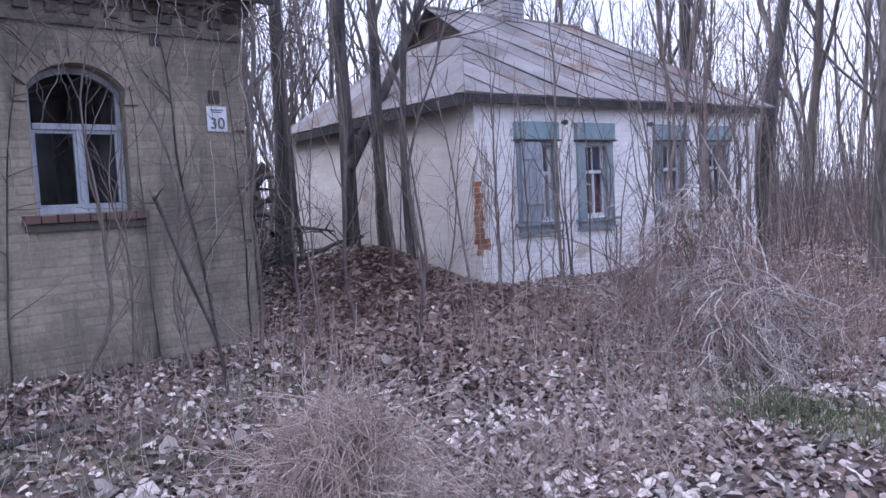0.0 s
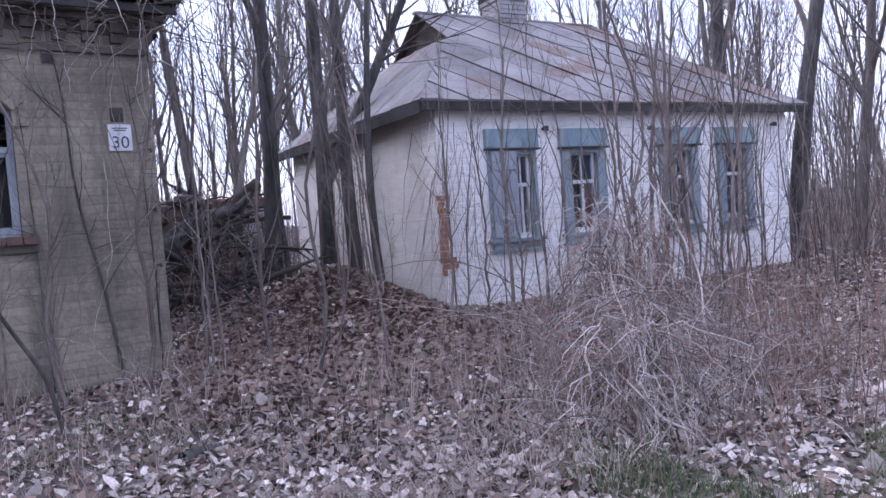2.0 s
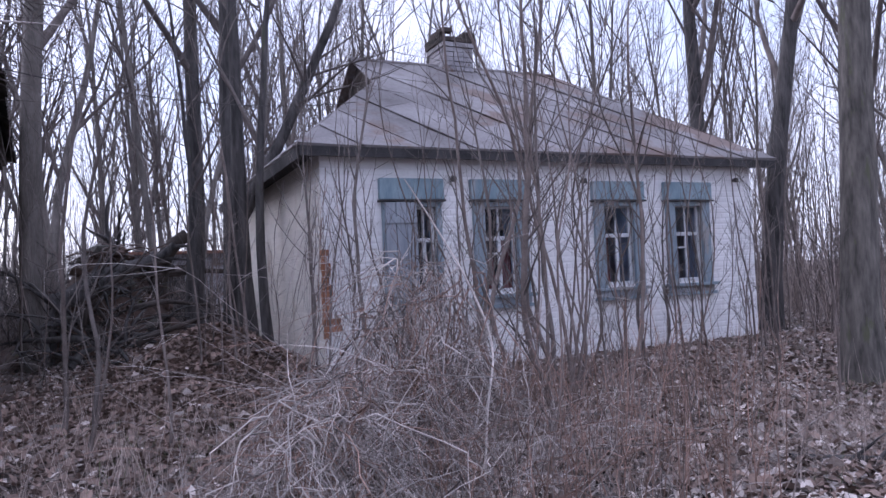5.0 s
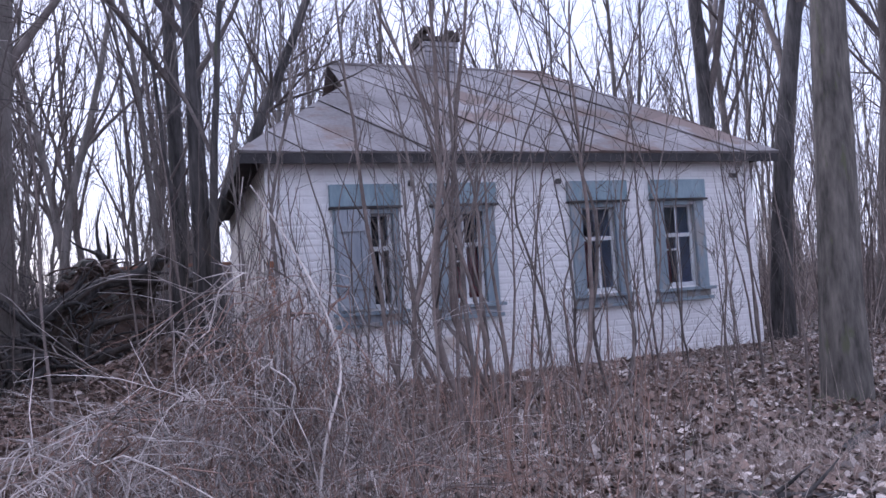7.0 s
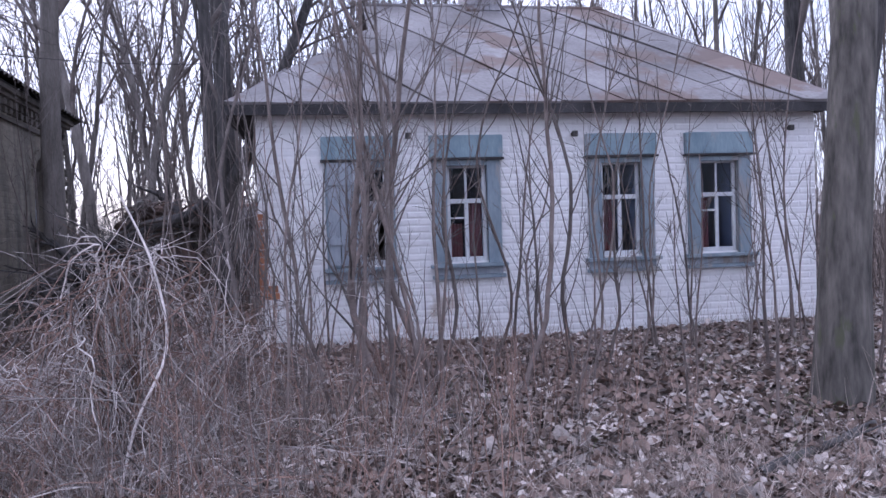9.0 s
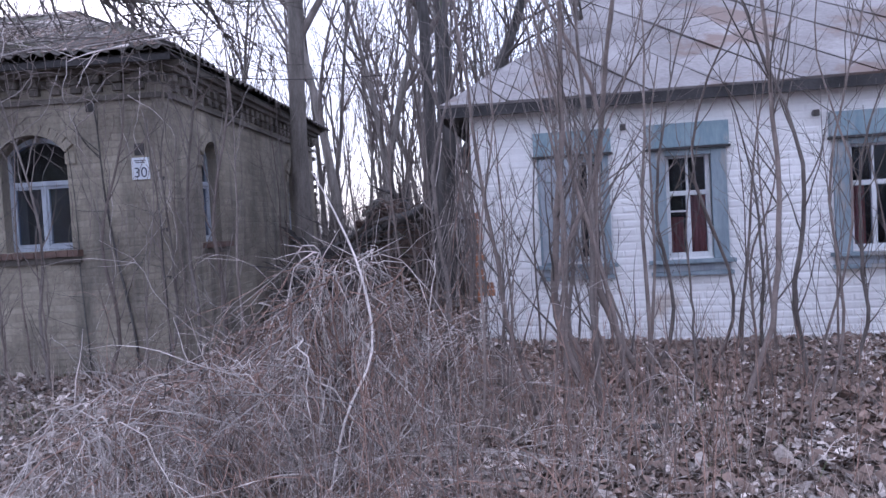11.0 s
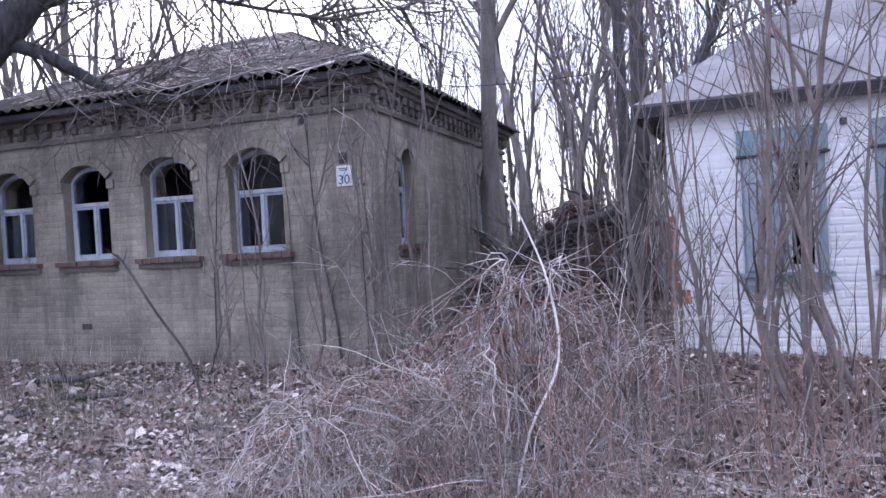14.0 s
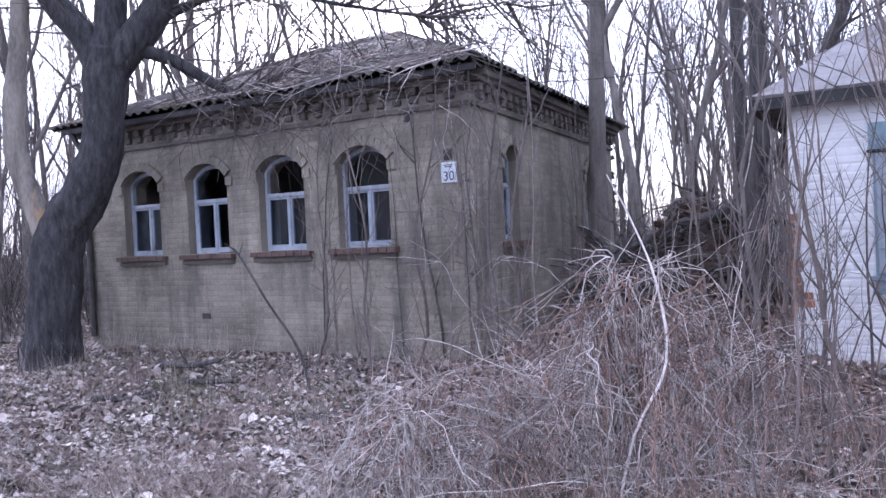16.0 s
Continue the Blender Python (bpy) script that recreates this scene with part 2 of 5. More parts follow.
def tube(V, F, pts, radii, n, ridge=0.0):
    """A tapered round limb along pts, appended to V and F."""
    first = len(V)
    side = None
    for i, p in enumerate(pts):
        q, r = pts[min(i + 1, len(pts) - 1)], pts[max(i - 1, 0)]
        d = (q - r).normalized() if (q - r).length > 1e-6 else Vector((0, 0, 1))
        if side is None:
            side = d.orthogonal().normalized()
        side = (side - d * side.dot(d)).normalized()
        up = d.cross(side)
        for k in range(n):
            a = 2 * math.pi * k / n
            k2 = 1 + ridge * noise.noise(Vector((math.cos(a) * 4.5, math.sin(a) * 4.5, i * 0.22 + len(pts)))) if ridge else 1
            V.append(p + (side * math.cos(a) + up * math.sin(a)) * radii[i] * k2)
    for i in range(len(pts) - 1):
        for k in range(n):
            a, b = first + i * n + k, first + i * n + (k + 1) % n
            F.append((a, b, b + n, a + n))
    F.append(tuple(range(len(V) - n, len(V))))


def limb(r, start, way, length, radius, tip, wobble, lift, steps):
    """Points and radii of a crooked limb."""
    pts, rad, d, p = [start.copy()], [radius], way.normalized(), start.copy()
    for i in range(steps):
        d = (d + Vector((r.uniform(-1, 1), r.uniform(-1, 1), r.uniform(-0.6, 0.6))) * wobble + Vector((0, 0, lift))).normalized()
        p = p + d * (length / steps)
        pts.append(p.copy())
        rad.append(radius + (tip - radius) * (i + 1) / steps)
    return pts, rad


def around(r, d, spread):
    """A way that leaves d by about spread (radians) to any side."""
    s = d.orthogonal().normalized()
    a = r.uniform(0, 2 * math.pi)
    s = (Matrix.Rotation(a, 3, d.normalized()) @ s)
    return d.normalized() * math.cos(spread) + s * math.sin(spread)


def at_line(pts, f):
    x = f * (len(pts) - 1)
    i = min(int(x), len(pts) - 2)
    return pts[i].lerp(pts[i + 1], x - i), (pts[i + 1] - pts[i]).normalized()


def bare_tree(r, height, radius, lean=0.03, limbs=9, twigs=6, fork=0.35, spread=0.6, sub=3, wob=0.05, sides=8, flare=1.35, ridge=0.0):
    """Vertices and faces of trunk and crown of a leafless tree."""
    TV, TF, CV, CF = [], [], [], []
    way = Vector((r.uniform(-lean, lean), r.uniform(-lean, lean), 1))
    pts, rad = limb(r, Vector((0, 0, -0.15)), way, height, radius, radius * 0.12, wob, 0.03, 12)
    rad[0] *= flare
    tube(TV, TF, pts, rad, sides, ridge)
    for i in range(limbs):
        f = fork + (1 - fork) * (i + r.random()) / limbs * 0.97
        p, d = at_line(pts, f)
        rr = radius * (1 - f) * 0.55 + 0.006
        ln = height * (0.16 + 0.26 * (1 - f)) * r.uniform(0.7, 1.3)
        lp, lr = limb(r, p, around(r, d, spread * r.uniform(0.6, 1.3)), ln, rr, 0.004, 0.14, 0.09, 6)
        tube(CV, CF, lp, lr, 5)
        for j in range(twigs):
            q, e = at_line(lp, r.uniform(0.25, 1))
            tl = ln * r.uniform(0.25, 0.5)
            tp, tr = limb(r, q, around(r, e, r.uniform(0.4, 0.9)), tl, rr * 0.38 + 0.003, 0.0025, 0.16, 0.06, 4)
            tube(CV, CF, tp, tr, 3)
            for k in range(sub):
                q2, e2 = at_line(tp, r.uniform(0.3, 1))
                sp, sr = limb(r, q2, around(r, e2, r.uniform(0.4, 1.0)), tl * r.uniform(0.3, 0.6), 0.005, 0.002, 0.18, 0.03, 2)
                tube(CV, CF, sp, sr, 3)
    return TV, TF, CV, CF


def tree_thing(name, r, m, label, group, bark, twig, **kw):
    TV, TF, CV, CF = bare_tree(r, **kw)
    ob = empty(name, m, label, "tree", group)
    link("trunk", mesh_of("trunk", TV, TF, bark, True), ob)
    link("crown", mesh_of("crown", CV, CF, twig, True), ob)
    return ob


# ---- ground ----
def rise(x, y):
    """Height of the ground."""
    z = -0.34 + 0.30 * min(1.0, max(0.0, (y + 7.5) / 6.5)) + 0.012 * max(0.0, min(y, 12))
    if x < -2:
        z -= 0.10 * min(1.0, (-2 - x) / 2) * min(1.0, max(0.0, (1.5 - y) / 2))
    z += 0.58 * math.exp(-(((x + 1.0) / 0.85) ** 2 + ((y - 1.1) / 1.35) ** 2)) + 0.22 * math.exp(-(((x + 1.6) / 1.0) ** 2 + ((y - 3.2) / 1.6) ** 2))
    z += 0.035 * noise.noise(Vector((x * 0.7, y * 0.7, 1.3))) + 0.015 * noise.noise(Vector((x * 2.6, y * 2.6, 5.1)))
    return z


def axis(lo, hi, step, far):
    mid = list(np.arange(lo, hi + 1e-6, step))
    out, s = [], step
    a, b = lo, hi
    left, right = [], []
    while b < far:
        s *= 1.35
        a, b = a - s, b + s
        left.append(a), right.append(b)
    return left[::-1] + mid + right


GX, GY = axis(-13, 9, 0.16, 420), axis(-10, 8, 0.16, 420)
gv = [(x, y, rise(x, y) if abs(x) < 60 and abs(y) < 60 else -0.1) for y in GY for x in GX]
w = len(GX)
gf = [(j * w + i, j * w + i + 1, (j + 1) * w + i + 1, (j + 1) * w + i) for j in range(len(GY) - 1) for i in range(w - 1)]
ground = tagged(link("ground", mesh_of("ground", gv, gf, M_SOIL, True)), "dark soil ground strewn with fallen leaves", "ground", kind="structure")


# ---- walls ----
def arc_top(o, u):
    """Height of an opening's head at u; o is (left, right, bottom, spring, rise)."""
    a, b, _, zs, h = o
    if h <= 0:
        return zs
    half, c = (b - a) / 2, (a + b) / 2
    R = (half * half + h * h) / (2 * h)
    return zs + h - R + math.sqrt(max(R * R - (u - c) ** 2, 0))


def wall_mesh(u0, u1, z0, z1, thick, openings):
    """A thick wall along x, outer face at y = 0, with real openings."""
    cuts = {u0, u1}
    for o in openings:
        n = 10 if o[4] > 0 else 1
        cuts |= {o[0] + (o[1] - o[0]) * i / n for i in range(n + 1)}
    cuts = sorted(cuts)
    V, F = [], []

    def prism(a, b, za, zb, ta, tb):
        i = len(V)
        for y in (0, thick):
            V.extend([(a, y, za), (b, y, zb), (b, y, tb), (a, y, ta)])
        F.extend([(i, i + 1, i + 2, i + 3), (i + 7, i + 6, i + 5, i + 4), (i, i + 4, i + 5, i + 1), (i + 2, i + 6, i + 7, i + 3), (i, i + 3, i + 7, i + 4), (i + 1, i + 5, i + 6, i + 2)])

    for a, b in zip(cuts, cuts[1:]):
        inside = [o for o in openings if o[0] - 1e-6 <= a and b <= o[1] + 1e-6]
        if not inside:
            prism(a, b, z0, z0, z1, z1)
        for o in inside:
            prism(a, b, z0, z0, o[2], o[2])
            prism(a, b, arc_top(o, a), arc_top(o, b), z1, z1)
    # weld the strips into one body and drop the faces inside it
    keys, order, W = {}, [], []
    for v in V:
        k = tuple(round(c, 4) for c in v)
        if k not in keys:
            keys[k] = len(W)
            W.append(v)
        order.append(keys[k])
    seen = {}
    for f in F:
        g = tuple(order[i] for i in f)
        seen.setdefault(tuple(sorted(g)), []).append(g)
    return W, [g[0] for g in seen.values() if len(g) == 1]


def brick_rects(u0, u1, z0, z1, openings, length=0.25, course=0.077, joint=0.011):
    """Left, right, bottom and top of every brick of a wall in running bond, cut at the openings."""
    out, row, z = [], 0, z0
    while z + course - joint <= z1 + 1e-6:
        zt = z + course - joint
        u = u0 - (0 if row % 2 == 0 else (length + joint) / 2)
        while u < u1:
            pieces = [(max(u, u0), min(u + length, u1))]
            for o in openings:
                if zt > o[2] - 0.005 and z < arc_top(o, (o[0] + o[1]) / 2):
                    cut = []
                    for a, b in pieces:
                        lo, hi = o[0], o[1]
                        if o[4] > 0 and z > o[3]:
                            c, half = (lo + hi) / 2, (hi - lo) / 2
                            while half > 0.02 and arc_top(o, c - half) < zt:
                                if arc_top(o, c - half) > z:
                                    break
                                half -= 0.02
                            lo, hi = c - half, c + half
                        if b <= lo or a >= hi:
                            cut.append((a, b))
                        else:
                            if a < lo:
                                cut.append((a, lo))
                            if b > hi:
                                cut.append((hi, b))
                    pieces = cut
            out += [(a, b, z, zt) for a, b in pieces if b - a > 0.03]
            u += length + joint
        z += course
        row += 1
    return out


def brick_geometry(a, b, z, zt, proud, V, F, r, base=0.0):
    e = 0.011
    p = proud * r.uniform(0.35, 1.25)
    i = len(V)
    j = [r.uniform(-0.0025, 0.0025) for _ in range(4)]
    V.extend([(a, -base, z), (b, -base, z), (b, -base, zt), (a, -base, zt)])
    V.extend([(a + e, -base - p + j[0], z + e), (b - e, -base - p + j[1], z + e), (b - e, -base - p + j[2], zt - e), (a + e, -base - p + j[3], zt - e)])
    F.extend([(i + 4, i + 5, i + 6, i + 7), (i, i + 1, i + 5, i + 4), (i + 1, i + 2, i + 6, i + 5), (i + 2, i + 3, i + 7, i + 6), (i + 3, i, i + 4, i + 7)])


def lay_bricks(wall, rects, single, joined, proud, near, seed):
    """Bricks proud of a wall: up to 300 near ones (picked by near) as objects of their own, the rest joined."""
    r = random.Random(seed)
    ordered = sorted(rects, key=near)
    shapes = {}
    for a, b, z, zt in ordered[:300]:
        key = (round(b - a, 2), r.randrange(4))
        if key not in shapes:
            V, F = [], []
            brick_geometry(0, key[0], 0, zt - z, proud, V, F, r)
            shapes[key] = mesh_of("brick", V, F, single)
        link("brick", shapes[key], wall, m=pose(a, 0, z))
    V, F = [], []
    for a, b, z, zt in ordered[300:]:
        brick_geometry(a, b, z, zt, proud, V, F, r)
    if F:
        tagged(link("brickwork", mesh_of("brickwork", V, F, joined), wall), kind="stuff")


# ================= brick house =================
H = pose(-3.253, -0.465, 0, 0, 0, 5)
brick_house = empty("brick_house", H, "abandoned buff brick house with corbelled cornice and mossy corrugated roof", "house")
HB, HT = -0.45, 3.25
HL, HD = -6.75, 6.4
CENT = (-1.53, -2.83, -4.17, -5.50)
front_open = [(c - 0.385, c + 0.385, 1.25, 2.32, 0.20) for c in CENT]
side_open = [(0.90, 1.42, 1.25, 2.30, 0.18), (4.55, 5.10, 1.25, 2.30, 0.18)]
V, F = wall_mesh(HL, 0, HB, HT, 0.42, front_open)
h_front = link("front_wall", mesh_of("front_wall", V, F, M_MORTAR), brick_house, "buff brick street wall with four arched windows")
V, F = wall_mesh(0.42, HD, HB, HT, 0.42, side_open)
h_side = link("side_wall", mesh_of("side_wall", V, F, M_MORTAR), brick_house, "buff brick side wall", pose(0, 0, 0, 0, 0, 90))
# unseen linings, ceiling and dividing wall added to keep the rooms dark
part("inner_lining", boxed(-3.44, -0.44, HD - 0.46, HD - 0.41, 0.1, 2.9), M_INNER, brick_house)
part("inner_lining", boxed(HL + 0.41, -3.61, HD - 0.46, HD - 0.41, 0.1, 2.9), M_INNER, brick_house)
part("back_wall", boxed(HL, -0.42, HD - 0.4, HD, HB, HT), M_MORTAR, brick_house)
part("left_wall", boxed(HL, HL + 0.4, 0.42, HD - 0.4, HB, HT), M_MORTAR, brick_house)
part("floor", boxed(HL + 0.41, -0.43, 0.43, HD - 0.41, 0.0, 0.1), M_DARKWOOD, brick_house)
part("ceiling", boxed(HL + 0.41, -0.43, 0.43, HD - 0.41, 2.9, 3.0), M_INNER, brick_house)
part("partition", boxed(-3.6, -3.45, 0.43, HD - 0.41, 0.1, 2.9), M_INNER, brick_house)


def moulding(bm, along, y0, y1, z0, z1, a, b):
    return box(bm, a, b, -y1, -y0, z0, z1, 0.006)


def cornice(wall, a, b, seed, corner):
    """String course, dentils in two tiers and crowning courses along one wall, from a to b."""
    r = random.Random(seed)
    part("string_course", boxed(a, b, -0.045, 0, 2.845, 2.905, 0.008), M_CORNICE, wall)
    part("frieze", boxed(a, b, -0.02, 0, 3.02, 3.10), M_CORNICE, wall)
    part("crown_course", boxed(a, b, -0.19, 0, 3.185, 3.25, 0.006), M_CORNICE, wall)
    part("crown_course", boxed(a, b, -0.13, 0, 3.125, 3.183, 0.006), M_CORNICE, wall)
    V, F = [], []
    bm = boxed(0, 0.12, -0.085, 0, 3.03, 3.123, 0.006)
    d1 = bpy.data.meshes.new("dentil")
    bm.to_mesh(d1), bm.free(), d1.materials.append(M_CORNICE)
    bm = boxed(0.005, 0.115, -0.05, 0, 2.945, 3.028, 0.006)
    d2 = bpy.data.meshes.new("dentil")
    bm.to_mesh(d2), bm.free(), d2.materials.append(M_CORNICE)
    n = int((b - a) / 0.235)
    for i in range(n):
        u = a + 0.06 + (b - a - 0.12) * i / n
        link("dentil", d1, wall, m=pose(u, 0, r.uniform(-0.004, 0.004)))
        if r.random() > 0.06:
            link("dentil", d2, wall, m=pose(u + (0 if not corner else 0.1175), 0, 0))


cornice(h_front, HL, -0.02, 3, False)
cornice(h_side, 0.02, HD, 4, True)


def hood(wall, o, seed):
    """Arched brick brow and brick sill round an opening, one voussoir at a time."""
    a, b, zb, zs, h = o
    r = random.Random(seed)
    n = 11 if b - a > 0.6 else 8
    c = (a + b) / 2
    half = (b - a) / 2
    R = (half * half + h * h) / (2 * h)
    cz = zs + h - R
    top = math.asin(half / R)
    for i in range(n):
        t = -top + 2 * top * (i + 0.5) / n
        wv = 2 * (R + 0.06) * top / n * 0.46
        bm = boxed(-wv * 1.06, wv * 1.06, -0.045 - r.uniform(0, 0.006), 0, 0.004, 0.125, 0.004)
        part("voussoir", bm, M_BRICK, wall, m=pose(c + R * math.sin(t), 0, cz + R * math.cos(t), 0, math.degrees(t), 0))
    for side in (a - 0.115, b + 0.0):
        part("hood_stop", boxed(side, side + 0.115, -0.034, 0, zs - 0.13, zs - 0.01, 0.004), M_BRICK, wall)
    k = 8 if b - a > 0.6 else 6
    for i in range(k):
        wd = (b - a + 0.24) / k
        u = a - 0.12 + wd * i
        part("sill_brick", boxed(u + 0.004, u + wd - 0.004, -0.10 - r.uniform(0, 0.012), 0.12, zb - 0.075, zb - 0.004 - r.uniform(0, 0.008), 0.006), M_RUST, wall)
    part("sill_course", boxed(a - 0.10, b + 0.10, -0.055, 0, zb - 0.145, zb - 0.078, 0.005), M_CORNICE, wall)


for i, o in enumerate(front_open):
    hood(h_front, o, 20 + i)
for i, o in enumerate(side_open):
    hood(h_side, o, 30 + i)


def pane(x0, x1, y, z0, z1, parent, name="pane"):
    bm = bmesh.new()
    box(bm, x0, x1, y - 0.002, y + 0.002, z0, z1)
    ob = part(name, bm, M_GLASS, parent)
    ob.visible_shadow = False
    return ob


def old_window(wall, o, seed, missing=(), lean=0.0):
    """Peeling casement under an arched top light, set back in its opening."""
    a, b, zb, zs, h = o
    y0, y1 = 0.13, 0.20
    bm = bmesh.new()
    t = 0.042
    for u0, u1, z0, z1 in ((a, a + t, zb, zs), (b - t, b, zb, zs), (a + t, b - t, zb, zb + 0.05)):
        box(bm, u0, u1, y0, y1, z0, z1, 0.006)
    n = 8
    for i in range(n):
        u0, u1 = a + (b - a) * i / n, a + (b - a) * (i + 1) / n
        z0, z1 = arc_top(o, u0), arc_top(o, u1)
        vs = [bm.verts.new(p) for p in ((u0, y0, z0 - 0.055), (u1, y0, z1 - 0.055), (u1, y0, z1), (u0, y0, z0), (u0, y1, z0 - 0.055), (u1, y1, z1 - 0.055), (u1, y1, z1), (u0, y1, z0))]
        for q in ((0, 1, 2, 3), (7, 6, 5, 4), (0, 4, 5, 1)):
            bm.faces.new([vs[k] for k in q])
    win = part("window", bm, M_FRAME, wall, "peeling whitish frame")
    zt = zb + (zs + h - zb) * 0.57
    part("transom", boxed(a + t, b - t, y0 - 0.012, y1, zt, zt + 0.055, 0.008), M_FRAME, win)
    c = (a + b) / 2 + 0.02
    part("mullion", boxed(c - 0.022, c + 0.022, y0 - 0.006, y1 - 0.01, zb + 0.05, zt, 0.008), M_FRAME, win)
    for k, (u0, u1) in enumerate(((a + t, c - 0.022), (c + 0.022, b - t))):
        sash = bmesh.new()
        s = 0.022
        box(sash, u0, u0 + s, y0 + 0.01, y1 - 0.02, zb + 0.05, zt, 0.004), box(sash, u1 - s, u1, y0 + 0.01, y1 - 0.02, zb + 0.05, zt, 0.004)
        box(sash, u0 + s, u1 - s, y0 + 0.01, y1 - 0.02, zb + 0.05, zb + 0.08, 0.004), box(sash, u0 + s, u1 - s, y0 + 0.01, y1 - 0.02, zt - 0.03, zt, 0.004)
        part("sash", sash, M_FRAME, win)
        if k not in missing:
            pane(u0 + s, u1 - s, y0 + 0.03, zb + 0.08, zt - 0.03, win)
    if 2 not in missing:
        V = [(a + t, y0 + 0.03, zt + 0.055), (b - t, y0 + 0.03, zt + 0.055)] + [(b - t - (b - a - 2 * t) * i / 8, y0 + 0.03, arc_top(o, b - t - (b - a - 2 * t) * i / 8) - 0.05) for i in range(9)]
        top = link("pane", mesh_of("pane", V, [tuple(range(len(V)))], M_GLASS), win)
        top.visible_shadow = False
    return win


for i, o in enumerate(front_open):
    old_window(h_front, o, 50 + i, ((), (2,), (), (2,))[i])
for i, o in enumerate(side_open):
    old_window(h_side, o, 60 + i, ())

# roof of corrugated sheets
EZ, RZ = 3.27, 4.85
E0, E1, V0, V1 = HL - 0.38, 0.29, -0.34, HD + 0.30
RV, RA, RB = (V0 + V1) / 2, HL + 2.9, -2.75


def corrugated(house, corners, wave, seed, sheet=1.05, rows=2):
    """Sheets over a slope given by its eave's ends and its ridge's ends, waves running up the slope."""
    a, b, c, d = [Vector(p) for p in corners]
    r = random.Random(seed)
    along = (b - a)
    L = along.length
    ux = along / L
    da = (d - a).dot(ux)
    db = (c - a).dot(ux)
    up = (d - a) - ux * da
    S = up.length
    uy = up / S
    nz = ux.cross(uy)
    n = max(1, int(L / sheet))
    for row in range(rows):
        s0, s1 = S * row / rows, S * (row + 1) / rows + (0.1 if row < rows - 1 else 0)
        for k in range(n):
            u0, u1 = L * k / n, L * (k + 1) / n + 0.05
            lo0, hi0 = da * s0 / S, L + (db - L) * s0 / S
            if u1 < lo0 or u0 > hi0:
                continue
            cols = int((u1 - u0) / 0.03)
            V, F = [], []
            dz, sl = r.uniform(0, 0.02), r.uniform(-0.03, 0.03) if row == 0 else 0
            for j in range(3):
                s = s0 + (s1 - s0) * j / 2 + (sl if j == 0 else 0)
                lo, hi = max(0, da * s / S), min(L, L + (db - L) * s / S)
                for i in range(cols + 1):
                    u = u0 + (u1 - u0) * i / cols
                    h = 0.022 * math.sin(u / wave * 2 * math.pi) + dz + 0.012 * (rows - row)
                    V.append(a + ux * min(max(u, lo), hi) + uy * s + nz * h)
            cw = cols + 1
            for j in range(2):
                for i in range(cols):
                    F.append((j * cw + i, j * cw + i + 1, (j + 1) * cw + i + 1, (j + 1) * cw + i))
            m = len(V)
            V += [v - nz * 0.008 for v in V[:cw]]
            for i in range(cols):
                F.append((i + 1, i, m + i, m + i + 1))
            link("roof_sheet", mesh_of("roof_sheet", V, F, M_SLATE, True), house)


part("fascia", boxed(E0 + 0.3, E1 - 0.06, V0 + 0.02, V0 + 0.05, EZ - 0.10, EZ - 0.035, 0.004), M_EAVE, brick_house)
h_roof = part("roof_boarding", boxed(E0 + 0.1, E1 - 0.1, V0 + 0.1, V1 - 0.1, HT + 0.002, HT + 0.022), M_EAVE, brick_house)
corrugated(h_roof, ((E0, V0, EZ), (E1, V0, EZ), (RB, RV, RZ), (RA, RV, RZ)), 0.178, 1)
corrugated(h_roof, ((E1, V0, EZ), (E1, V1, EZ), (RB, RV, RZ), (RB, RV, RZ)), 0.178, 2)
corrugated(h_roof, ((E1, V1, EZ), (E0, V1, EZ), (RA, RV, RZ), (RB, RV, RZ)), 0.178, 3)
corrugated(h_roof, ((E0, V1, EZ), (E0, V0, EZ), (RA, RV, RZ), (RA, RV, RZ)), 0.178, 4)

# ================= white house =================
white_house = empty("white_house", pose(0, 0, 0), "abandoned whitewashed brick house with rusty tin roof and blue windows", "house")
WX, WD, WT, WB = 6.47, 5.8, 2.47, -0.4
WINS = ((0.70, 1.44), (1.86, 2.61), (3.63, 4.41), (4.83, 5.61))
w_open = [(a + (0.3 if a < 1 else 0.12), b - (0.05 if a < 1 else 0.12), 0.82, 1.93, 0) for a, b in WINS]
V, F = wall_mesh(0, WX, WB, WT, 0.38, w_open)
w_front = link("front_wall", mesh_of("front_wall", V, F, M_WHITE), white_house, "flaking whitewashed street wall with four windows")
V, F = wall_mesh(-WD, -0.38, WB, WT, 0.38, [])
w_side = link("side_wall", mesh_of("side_wall", V, F, M_CREAM), white_house, "cream-stained whitewashed side wall", pose(0, 0, 0, 0, 0, -90))
part("right_wall", boxed(WX - 0.38, WX, 0.38, WD - 0.38, WB, WT), M_WHITE, white_house)
# added dark inner faces, so the openings read as unlit rooms
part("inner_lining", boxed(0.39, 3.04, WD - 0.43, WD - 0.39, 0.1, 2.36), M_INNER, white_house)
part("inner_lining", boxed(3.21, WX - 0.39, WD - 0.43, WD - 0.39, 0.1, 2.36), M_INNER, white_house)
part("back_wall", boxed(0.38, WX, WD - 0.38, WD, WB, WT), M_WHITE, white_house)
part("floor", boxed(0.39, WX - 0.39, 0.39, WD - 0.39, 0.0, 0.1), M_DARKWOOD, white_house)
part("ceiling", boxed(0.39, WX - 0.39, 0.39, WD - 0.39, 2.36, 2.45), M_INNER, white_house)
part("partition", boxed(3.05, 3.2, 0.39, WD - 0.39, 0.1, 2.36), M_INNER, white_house)


